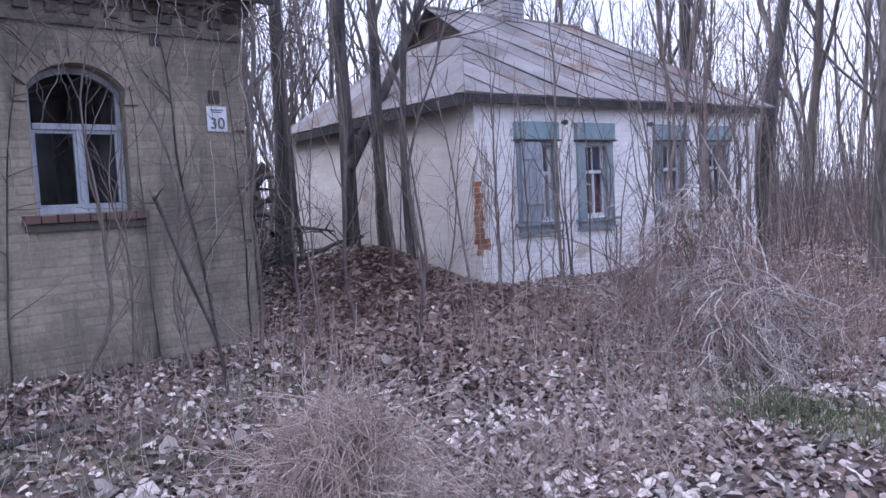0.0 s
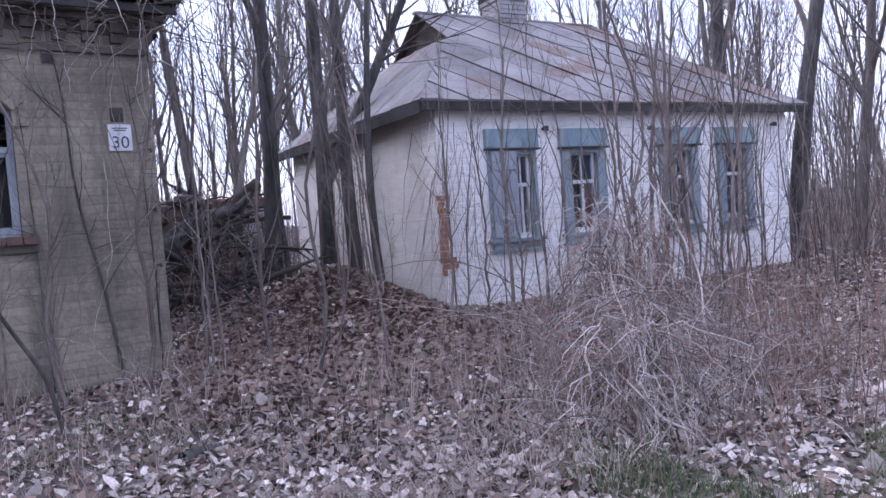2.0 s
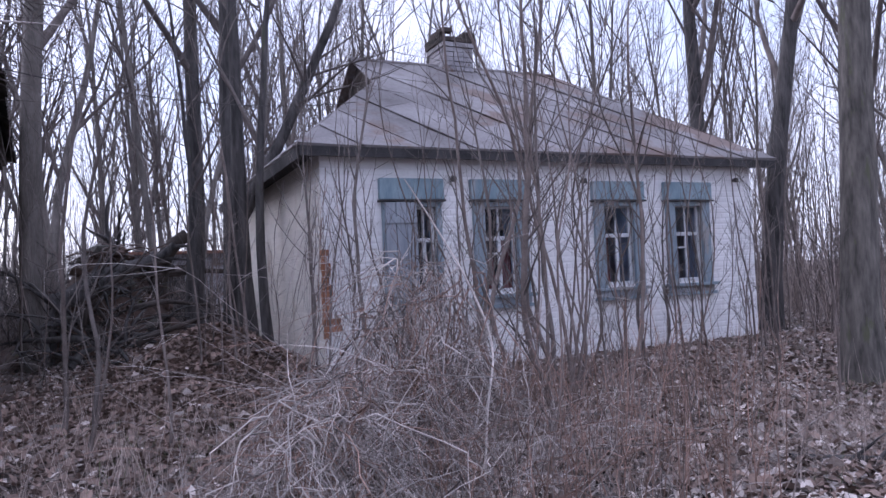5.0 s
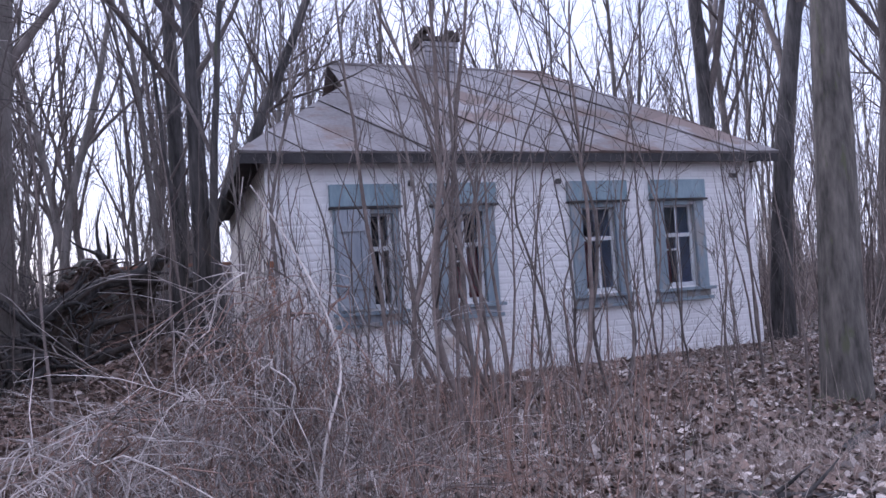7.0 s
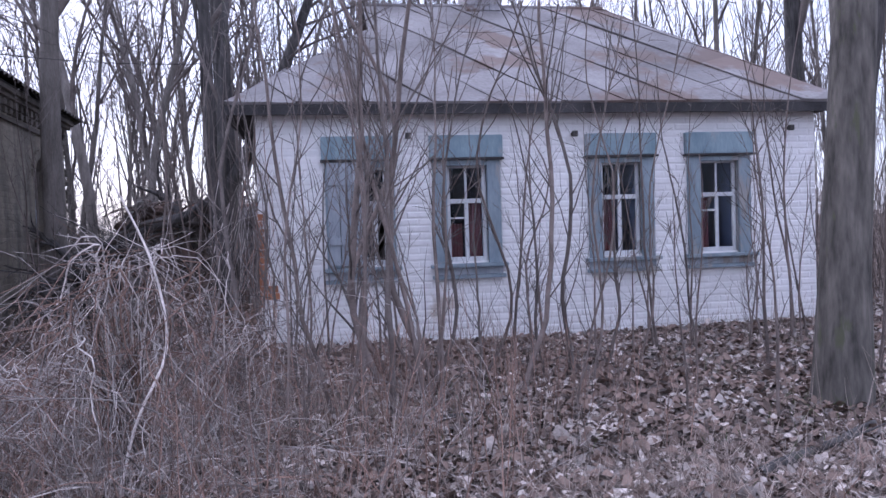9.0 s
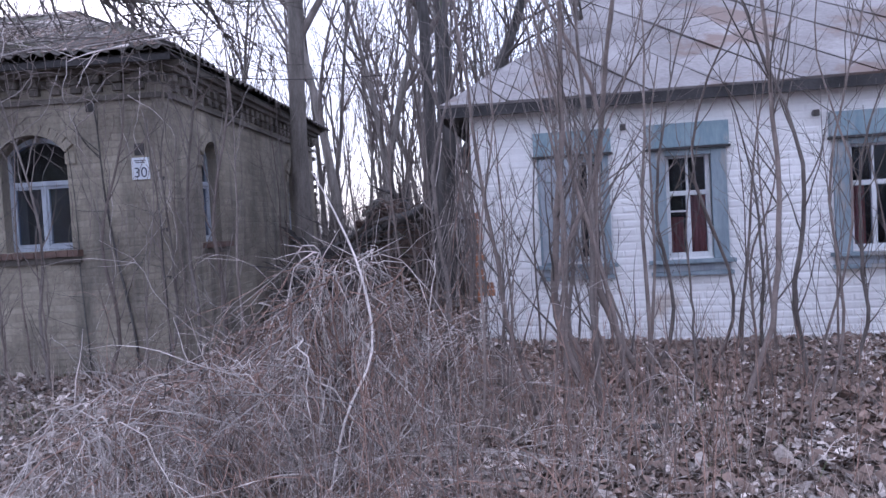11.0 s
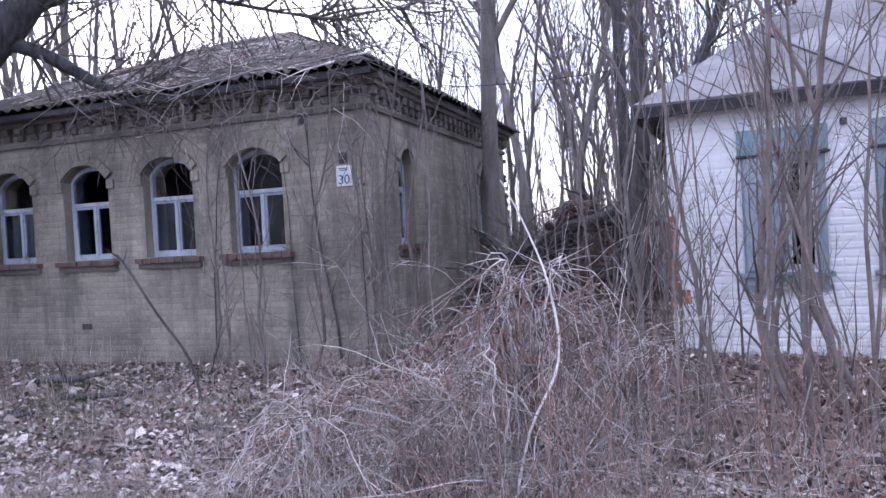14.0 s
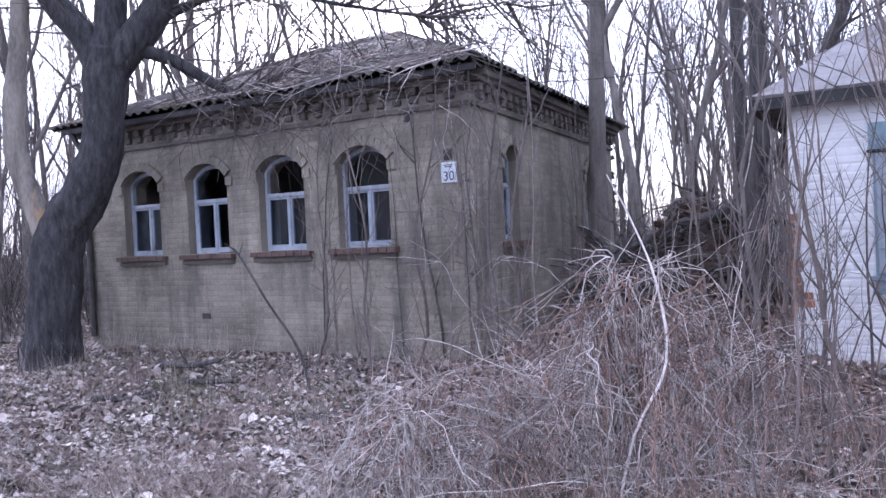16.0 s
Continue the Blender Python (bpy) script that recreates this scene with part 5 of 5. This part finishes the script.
def brush_place(r, n):
    k = n // 3
    p = np.concatenate([np.stack([r.normal(-0.6, 1.3, k), r.normal(-3.4, 0.8, k)], 1), np.stack([r.uniform(-3.0, 6.5, k), r.uniform(-4.8, -0.3, k)], 1), np.stack([r.uniform(-11, -3, k), r.uniform(-3.6, -0.6, k)], 1)])
    return free_of_houses(p)


def green_place(r, n):
    p = np.concatenate([np.stack([np.where(r.random(n // 2) < 0.5, r.normal(-0.3, 0.75, n // 2), r.normal(-1.6, 0.45, n // 2)), r.normal(-5.3, 0.35, n // 2)], 1), np.stack([np.where(r.random(n // 2) < 0.5, r.uniform(-10, 6, n // 2), r.normal(-5.6, 1.5, n // 2)), r.normal(-2.6, 1.0, n // 2)], 1)])
    keep = np.array([noise.noise(Vector((x * 0.9, y * 0.9, 9.0))) > 0.12 for x, y in p])
    return p[keep]


def thicket_place(r, n):
    p = np.stack([r.uniform(-34, 36, n), r.uniform(7.5, 34, n)], 1)
    q = np.stack([r.uniform(7.6, 26, n // 3), r.uniform(-6, 8, n // 3)], 1)
    s = np.stack([r.uniform(-28, -11.2, n // 4), r.uniform(-7, 8, n // 4)], 1)
    # unseen undergrowth behind the camera, added to darken what the panes reflect
    t = np.stack([r.uniform(-24, 22, n // 4), r.uniform(-36, -22, n // 4)], 1)
    return np.concatenate([p, q, s, t])


stalks("dry_stalks", M_STRAW, 3300, brush_place, (0.15, 0.6), 0.0028, 5, "thin dry stalks standing among fallen leaves")
def thatch_place(r, n):
    return np.concatenate([np.stack([r.normal(-3.2, 1.0, n // 2), r.normal(-4.7, 0.35, n // 2)], 1), np.stack([r.uniform(-8.5, -3, n // 4), r.uniform(-4.2, -2.2, n // 4)], 1), np.stack([r.normal(2.6, 0.9, n // 4), r.normal(-4.4, 0.3, n // 4)], 1)])


stalks("dry_grass", M_STRAW, 4600, thatch_place, (0.1, 0.38), 0.0022, 9, "pale matted dry grass on the leaves", 1.4, 3)
stalks("grass", M_GRASS, 9000, green_place, (0.06, 0.22), 0.003, 6, "dull green grass between fallen leaves", 0.7)
stalks("undergrowth", M_TWIG, 3300, thicket_place, (1.5, 8.0), 0.010, 7, "dense bare undergrowth beneath the forest", 0.25, 4, "undergrowth")
stalks("undergrowth", M_STEM, 5000, thicket_place, (0.5, 2.2), 0.009, 8, "low tangled undergrowth beneath the forest", 0.9, 3, "undergrowth")



def gap_place(r, n):
    return free_of_houses(np.stack([r.uniform(-4.6, -0.1, n), r.uniform(5.6, 11.5, n)], 1))


def right_place(r, n):
    return np.stack([r.uniform(7.4, 14, n), r.uniform(-3.5, 8.5, n)], 1)


stalks("undergrowth", M_DARKBARK, 420, gap_place, (0.5, 2.0), 0.016, 31, "dense dark undergrowth in the gap", 0.55, 4, "undergrowth")
stalks("undergrowth", M_TWIG, 1300, gap_place, (0.5, 2.4), 0.008, 32, "tangled bare undergrowth in the gap", 0.9, 4, "undergrowth")
stalks("undergrowth", M_STRAW, 1700, right_place, (0.5, 3.2), 0.006, 33, "bare brush beside the white house", 0.6, 4, "undergrowth")



def end_place(r, n):
    return np.stack([r.uniform(-30, -12.2, n), r.uniform(-3.5, 10, n)], 1)


stalks("undergrowth", M_DARKBARK, 1500, end_place, (0.6, 2.8), 0.013, 41, "dark undergrowth beyond the brick house's end", 0.6, 4, "undergrowth")
stalks("undergrowth", M_TWIG, 2200, end_place, (1.0, 5.0), 0.009, 42, "bare undergrowth beyond the brick house's end", 0.5, 4, "undergrowth")

# ================= gap between the houses =================
rb = random.Random(99)
heap = empty("rubble_heap", ground_pose(-2.15, 4.9), "mossy red-brown heap of earth, roots and rubble", "rubble")
V, F = [], []
n = 22
for j in range(n + 1):
    for i in range(n + 1):
        x, y = -1.5 + 3.0 * i / n, -1.3 + 2.6 * j / n
        h = 1.75 * math.exp(-((x / 0.95) ** 2 + (y / 0.85) ** 2)) + 0.16 * noise.noise(Vector((x * 3, y * 3, 2)))
        V.append((x, y, h - 0.08))
for j in range(n):
    for i in range(n):
        a = j * (n + 1) + i
        F.append((a, a + 1, a + n + 2, a + n + 1))
link("mound", mesh_of("mound", V, F, M_EARTH, True), heap)
for k in range(46):
    x, y = rb.gauss(0, 0.65), rb.gauss(-0.2, 0.6)
    h = 1.75 * math.exp(-((x / 0.95) ** 2 + (y / 0.85) ** 2))
    bm = bmesh.new()
    bmesh.ops.create_icosphere(bm, subdivisions=1, radius=rb.uniform(0.06, 0.17))
    for v in bm.verts:
        v.co *= rb.uniform(0.75, 1.2)
        v.co.z *= 0.7
    part("stone", bm, rb.choice((M_STONE, M_EARTH, M_EARTH, M_DARKWOOD)), heap, m=pose(x, y, h, 0, 0, rb.uniform(0, 360)))
for k in range(60):
    V, F = [], []
    a, q = rb.uniform(0, 6.28), rb.uniform(0.1, 0.9)
    x, y = q * math.cos(a), q * math.sin(a) - 0.2
    p = Vector((x, y, 1.75 * math.exp(-((x / 0.95) ** 2 + (y / 0.85) ** 2)) - 0.1))
    pts, rr = limb(rb, p, Vector((rb.uniform(-1, 1), rb.uniform(-1, 0.2), rb.uniform(-0.1, 0.9))), rb.uniform(0.3, 1.0), rb.uniform(0.01, 0.03), 0.004, 0.3, -0.12, 8)
    tube(V, F, pts, rr, 5)
    link("root", mesh_of("root", V, F, M_EARTH if k % 3 else M_STEM, True), heap)
for k in range(6):
    V, F = [], []
    a = rb.uniform(0, math.pi)
    p = Vector((rb.uniform(-0.6, 0.6), rb.uniform(-0.6, 0.3), rb.uniform(0.9, 1.35)))
    pts, rr = limb(rb, p, Vector((math.cos(a), math.sin(a) * 0.4, rb.uniform(-0.2, 0.4))), rb.uniform(0.9, 1.8), 0.06, 0.04, 0.08, -0.05, 5)
    tube(V, F, pts, rr, 7)
    link("beam", mesh_of("beam", V, F, M_DARKWOOD, True), heap)
V, F = [], []
pts, rr = smooth_line([Vector(p) for p in ((-3.3, 4.0, 0.3), (-2.7, 4.1, 1.0), (-2.1, 4.2, 1.35), (-1.5, 4.3, 1.5), (-1.2, 4.3, 1.75))], [0.13, 0.11, 0.10, 0.08, 0.05])
tube(V, F, pts, rr, 16, 0.3)
log = tagged(link("fallen_log", mesh_of("fallen_log", V, F, M_DARKBARK, True)), "dark fallen trunk leaning over the rubble", "log")
for k in range(9):
    V, F = [], []
    p, d = at_line(pts, rb.uniform(0.15, 0.95))
    tp, t2 = limb(rb, p, around(rb, d, rb.uniform(0.5, 1.2)), rb.uniform(0.3, 1.0), 0.035, 0.006, 0.2, 0.05, 6)
    tube(V, F, tp, t2, 6)
    link("branch", mesh_of("branch", V, F, M_DARKBARK, True), log)
V, F = [], []
for i in range(9):
    for j in range(5):
        V.append((-1.55 + 0.07 * i, 4.95 + 0.08 * j, rise(-1.3, 5.1) + 0.05 + 0.16 * abs(math.sin(i * 0.9 + j)) + 0.03 * j))
for i in range(8):
    for j in range(4):
        a = i * 5 + j
        F.append((a, a + 5, a + 6, a + 1))
tagged(link("plastic_sheet", mesh_of("plastic_sheet", V, F, M_TARP, True)), "crumpled teal plastic sheet among the rubble", "plastic sheet")

shed = empty("shed", ground_pose(-0.9, 10.2, 4), "small pale shed with rusty roof behind the gap", "shed")
part("wall", boxed(-1.3, 1.6, 0, 0.2, -0.3, 1.75), M_CHIM, shed)
part("wall", boxed(-1.3, -1.1, 0.2, 2.2, -0.3, 1.75), M_CHIM, shed)
part("wall", boxed(1.4, 1.6, 0.2, 2.2, -0.3, 1.75), M_CHIM, shed)
part("wall", boxed(-1.1, 1.4, 2.0, 2.2, -0.3, 1.75), M_CHIM, shed)
part("roof", boxed(-1.5, 1.8, -0.25, 2.45, 1.752, 1.82, 0.01), M_REDBRICK, shed)
part("door", boxed(-0.4, 0.35, -0.03, 0, -0.1, 1.5, 0.008), M_DARKWOOD, shed)

# dark broken boughs thrown over each other in the gap
pile = empty("brushwood_pile", ground_pose(-2.25, 2.7), "dark tangled pile of broken dead boughs", "brushwood")
for k in range(64):
    V, F = [], []
    a, q = rb.uniform(0, 6.28), 0.8 * math.sqrt(rb.random())
    x, y = q * math.cos(a), 1.3 * q * math.sin(a)
    z = 0.9 * (1 - (q / 0.9) ** 2) * rb.random()
    rad = rb.choice((0.012, 0.018, 0.026, 0.05))
    pts, rr = limb(rb, Vector((x, y, z)), Vector((rb.uniform(-1, 1), rb.uniform(-0.8, 0.8), rb.uniform(-0.15, 0.9))), rb.uniform(0.6, 1.5), rad, rad * 0.25, 0.26, -0.09, 9)
    for p in pts:
        p.z = max(p.z, 0.02)
    tube(V, F, pts, rr, 7, 0.25)
    for j in range(3):
        p, d = at_line(pts, rb.uniform(0.3, 0.95))
        tp, t2 = limb(rb, p, around(rb, d, rb.uniform(0.5, 1.1)), rb.uniform(0.2, 0.6), rad * 0.4, 0.002, 0.22, 0.0, 4)
        tube(V, F, tp, t2, 3)
    link("bough", mesh_of("bough", V, F, M_DARKBARK if k % 4 else M_DARKWOOD, True), pile)

# logs and clods lying in the leaves
for k, (x, y, ln, turn, rad) in enumerate(((2.9, -4.35, 1.3, 25, 0.035), (1.7, -4.5, 0.9, -30, 0.03), (-6.0, -2.44, 0.8, 10, 0.04), (1.35, -2.95, 0.8, 12, 0.03), (-7.2, -1.9, 1.5, -8, 0.05), (-3.6, -3.18, 0.35, 40, 0.045), (-2.2, -5.6, 1.2, 15, 0.022), (4.6, -4.9, 1.1, -15, 0.04), (-6.4, -3.3, 0.8, 20, 0.035))):
    V, F = [], []
    pts, rr = limb(rb, Vector((0, 0, rad)), Vector((1, 0, 0.02)), ln, rad, rad * 0.5, 0.12, 0.0, 6)
    tube(V, F, pts, rr, 7)
    for j in range(2):
        p, d = at_line(pts, rb.uniform(0.3, 0.8))
        tp, t2 = limb(rb, p, around(rb, d, 0.7), ln * 0.3, rad * 0.5, 0.004, 0.15, 0.05, 4)
        tube(V, F, tp, t2, 5)
    tagged(link("fallen_branch", mesh_of("fallen_branch", V, F, M_DARKBARK, True), m=ground_pose(x, y, turn)), "dark fallen branch lying in the leaves", "branch", "fallen branches")

# dead trunk stump leaning beside the white house's back corner
V, F = [], []
pts, rr = smooth_line([Vector(p) for p in ((-1.5, 4.9, -0.1), (-1.45, 4.9, 0.9), (-1.3, 4.9, 1.6), (-0.95, 4.85, 1.95))], [0.2, 0.15, 0.13, 0.10])
tube(V, F, pts, rr, 10)
tagged(link("dead_stump", mesh_of("dead_stump", V, F, M_DARKWOOD, True)), "broken dark dead trunk beside the white house", "stump")

for rows, rad, nm in ((((-3.1, 3.6, -0.1), (-3.0, 3.65, 0.5), (-2.95, 3.7, 0.85), (-2.5, 3.75, 1.05), (-2.0, 3.8, 1.3)), (0.22, 0.18, 0.15, 0.11, 0.05), "dead_stump"), (((-1.75, 5.6, -0.1), (-1.7, 5.6, 0.8), (-1.85, 5.6, 1.5), (-2.2, 5.6, 2.0)), (0.2, 0.15, 0.12, 0.05), "dead_stump")):
    V, F = [], []
    pts, rr = smooth_line([Vector(p) for p in rows], list(rad), 6)
    tube(V, F, pts, rr, 16, 0.3)
    stump = tagged(link(nm, mesh_of(nm, V, F, M_DARKBARK, True)), "twisted dark dead stump in the gap", "stump")
    for k in range(6):
        V, F = [], []
        p, d = at_line(pts, rb.uniform(0.3, 0.95))
        tp, t2 = limb(rb, p, around(rb, d, rb.uniform(0.5, 1.1)), rb.uniform(0.4, 1.1), 0.04, 0.006, 0.2, 0.05, 6)
        tube(V, F, tp, t2, 6)
        link("branch", mesh_of("branch", V, F, M_DARKBARK, True), stump)

# ================= small fittings =================
plate = empty("house_number_plate", H @ pose(-0.30, -0.022, 2.09), "white enamel house number plate reading 30", "sign")
part("panel", boxed(-0.10, 0.10, -0.006, 0.006, -0.12, 0.12, 0.005), M_PLATE, plate)
for i, (w2, z) in enumerate(((0.065, 0.085), (0.05, 0.065))):
    part("lettering_bar", boxed(-w2, w2, -0.0085, -0.0062, z - 0.005, z + 0.005), M_INK, plate)
txt = bpy.data.curves.new("number", "FONT")
txt.body, txt.size, txt.align_x, txt.extrude = "30", 0.155, "CENTER", 0.001
txt.materials.append(M_INK)
num = link("number", txt, plate, m=pose(0, -0.0085, -0.095, 90, 0, 0))
# solid dark blocks on the wall stand for the shade inside vent holes
for u, z, w2, h2 in ((-0.31, 2.30, 0.055, 0.065), (-0.83, 2.80, 0.05, 0.06)):
    vent = part("vent_hole", boxed(u - w2, u + w2, -0.016, -0.002, z - h2, z + h2, 0.004), M_METAL, brick_house, "dark block giving the shade of an open vent hole")
for z in (1.98, 1.42, 0.9):
    hook = bmesh.new()
    box(hook, -0.05, 0.03, -0.03, -0.012, -0.006, 0.006, 0.003), box(hook, 0.018, 0.03, -0.045, -0.028, -0.03, 0.01, 0.003)
    part("iron_hook", hook, M_METAL, brick_house, m=pose(-0.07, 0, z))
V, F = [], []
tube(V, F, [Vector((HL + 0.1, -0.06, z)) for z in (0.02, 1.0, 2.0, 2.85)] + [Vector((HL + 0.1, -0.3, 3.22))], [0.045] * 5, 10)
link("downpipe", mesh_of("downpipe", V, F, M_METAL, True), brick_house, "dark rusty downpipe")
for x, z in ((1.60, 2.20), (3.47, 2.20), (6.12, 2.24)):
    ins = bmesh.new()
    box(ins, -0.02, 0.02, -0.06, 0, -0.02, 0.02, 0.006), box(ins, -0.03, 0.03, -0.10, -0.055, -0.035, 0.03, 0.01)
    part("insulator", ins, M_METAL, white_house, "dark insulator on the wall", m=pose(x, 0, z))

V, F = [], []
A, B = H @ Vector((-0.4, -0.35, 3.12)), Vector((0.75, 0.9, 3.30))
tube(V, F, [A.lerp(B, t / 14) - Vector((0, 0, 0.45 * 4 * (t / 14) * (1 - t / 14) * 0.5)) for t in range(15)], [0.005] * 15, 5)
tagged(link("cable", mesh_of("cable", V, F, M_METAL, True)), "dark overhead wire between the two houses", "cable")

V, F = [], []
pts, rr = smooth_line([Vector(p) for p in ((-4.2, -2.3, -0.3), (-4.28, -2.37, 0.25), (-4.5, -2.55, 0.75), (-4.68, -2.7, 1.2), (-4.74, -2.76, 1.32))], [0.016, 0.014, 0.0125, 0.012, 0.015])
tube(V, F, pts, rr, 7)
for k in range(3):
    p, d = at_line(pts, 0.8 + 0.06 * k)
    tp, t2 = limb(rb, p, around(rb, d, 0.9), 0.16, 0.009, 0.003, 0.2, 0, 4)
    tube(V, F, tp, t2, 4)
tagged(link("dead_sapling", mesh_of("dead_sapling", V, F, M_DARKBARK, True)), "leaning dead dark sapling with a broken top", "sapling")

# litter on the brick house's roof
lr = np.random.default_rng(12)
for mat, count, seed, text in ((M_LEAF, 6000, 4.0, "dry leaves lying on the corrugated roof"), (M_DARKLEAF, 9000, 8.0, "brown rotting leaves lying on the corrugated roof")):
    LV, LF = [], []
    for k in range(count):
        v = V0 + 0.05 + (RV - 0.15 - V0) * lr.random() ** 1.4
        f = (v - V0) / (RV - V0)
        u = lr.uniform(E0 + (RA - E0) * f + 0.1, E1 + (RB - E1) * f - 0.1)
        z = EZ + (RZ - EZ) * f + 0.05
        if noise.noise(Vector((u * 0.8, v * 1.3, seed))) < -0.1:
            continue
        a, sz = lr.uniform(0, 6.28), lr.uniform(0.04, 0.09)
        i = len(LV)
        for px, py in ((-0.5, 0), (0, 0.32), (0.5, 0), (0, -0.3)):
            dx, dy = sz * (px * math.cos(a) - py * math.sin(a)), sz * (px * math.sin(a) + py * math.cos(a))
            LV.append((u + dx, v + dy, z + dy * 0.47 + lr.uniform(-0.008, 0.012)))
        LF.append((i, i + 1, i + 2, i + 3))
    tagged(link("roof_litter", mesh_of("roof_litter", LV, LF, mat), m=H), text, "leaves", kind="stuff")
tw = random.Random(15)
for k in range(34):
    u, v = tw.uniform(-5.5, 0.0), tw.uniform(V0, 1.4)
    f = (v - V0) / (RV - V0)
    V, F = [], []
    a = tw.uniform(0, 6.28)
    pts, rr = limb(tw, Vector((0, 0, 0)), Vector((math.cos(a), 0.5 * math.sin(a), 0.05)), tw.uniform(0.6, 1.8), tw.uniform(0.006, 0.016), 0.002, 0.2, 0.0, 9)
    for q in pts:
        q.z = q.y * (RZ - EZ) / (RV - V0) + 0.03 + abs(q.z) * 0.5
    tube(V, F, pts, rr, 5)
    for j in range(4):
        p, d = at_line(pts, tw.uniform(0.2, 0.95))
        tp, t2 = limb(tw, p, around(tw, d, tw.uniform(0.4, 0.9)), tw.uniform(0.2, 0.6), 0.005, 0.0015, 0.2, 0.03, 5)
        tube(V, F, tp, t2, 3)
    tagged(link("fallen_twig", mesh_of("fallen_twig", V, F, M_TWIG if k % 2 else M_CANE, True), m=H @ pose(min(u, E1 + (RB - E1) * f - 0.3), v, EZ + (RZ - EZ) * f + 0.03)), "bare fallen twig lying on the corrugated roof", "twig", "roof twigs")
part("base_vent", boxed(-4.36, -4.20, -0.014, -0.002, 0.32, 0.40, 0.004), M_METAL, brick_house, "dark vent slot in the wall's foot")

# bare red brick at the white house's corner
bb = random.Random(3)
for k in range(13):
    z = 0.42 + k * 0.076
    wv = bb.uniform(0.045, 0.085) + (0.12 if k in (1, 2) else 0.04 if k == 6 else 0)
    if k in (0, 11):
        wv *= 0.6
    part("bare_brick", boxed(-0.014, wv, -0.013 - bb.uniform(0, 0.006), bb.uniform(0.03, 0.09), z + bb.uniform(0, 0.003), z + 0.073, 0.007), M_BAREBRICK, w_front, "exposed orange-red brick")

# broken bricks at the far end of the side wall
jr = random.Random(66)
z = 1.3
while z < 3.1:
    for m2 in range(jr.choice((1, 1, 2))):
        part("brick", boxed(HD + 0.004, HD + jr.uniform(0.03, 0.22), -0.03 + 0.13 * m2, 0.09 + 0.13 * m2, z, z + 0.072, 0.008), M_CORNICE, h_side)
    z += jr.choice((0.077, 0.077, 0.077, 0.154, 0.31))

# ================= bricks =================
lay_bricks(h_front, brick_rects(HL, -0.001, HB + 0.02, 2.84, front_open), M_BRICK, M_BRICKS, 0.0032, lambda q: -q[0] + abs(q[2] - 1.6) * 0.6, 1)
lay_bricks(h_side, brick_rects(0.001, HD, HB + 0.02, 2.84, side_open), M_BRICK, M_BRICKS, 0.0032, lambda q: q[0] + abs(q[2] - 1.6) * 0.6, 2)
cased = [(a - 0.01, b + 0.01, 0.63, 2.21, 0) for a, b in WINS]
lay_bricks(w_front, brick_rects(0.001, WX, WB + 0.02, 2.44, cased), M_WBRICK, M_WBRICKS, 0.0062, lambda q: abs(q[0] - 1.6) + abs(q[2] - 1.0), 3)
lay_bricks(w_side, brick_rects(-WD, -0.001, WB + 0.02, 2.44, []), M_CBRICK, M_CBRICKS, 0.003, lambda q: -q[0] + abs(q[2] - 1.0), 4)
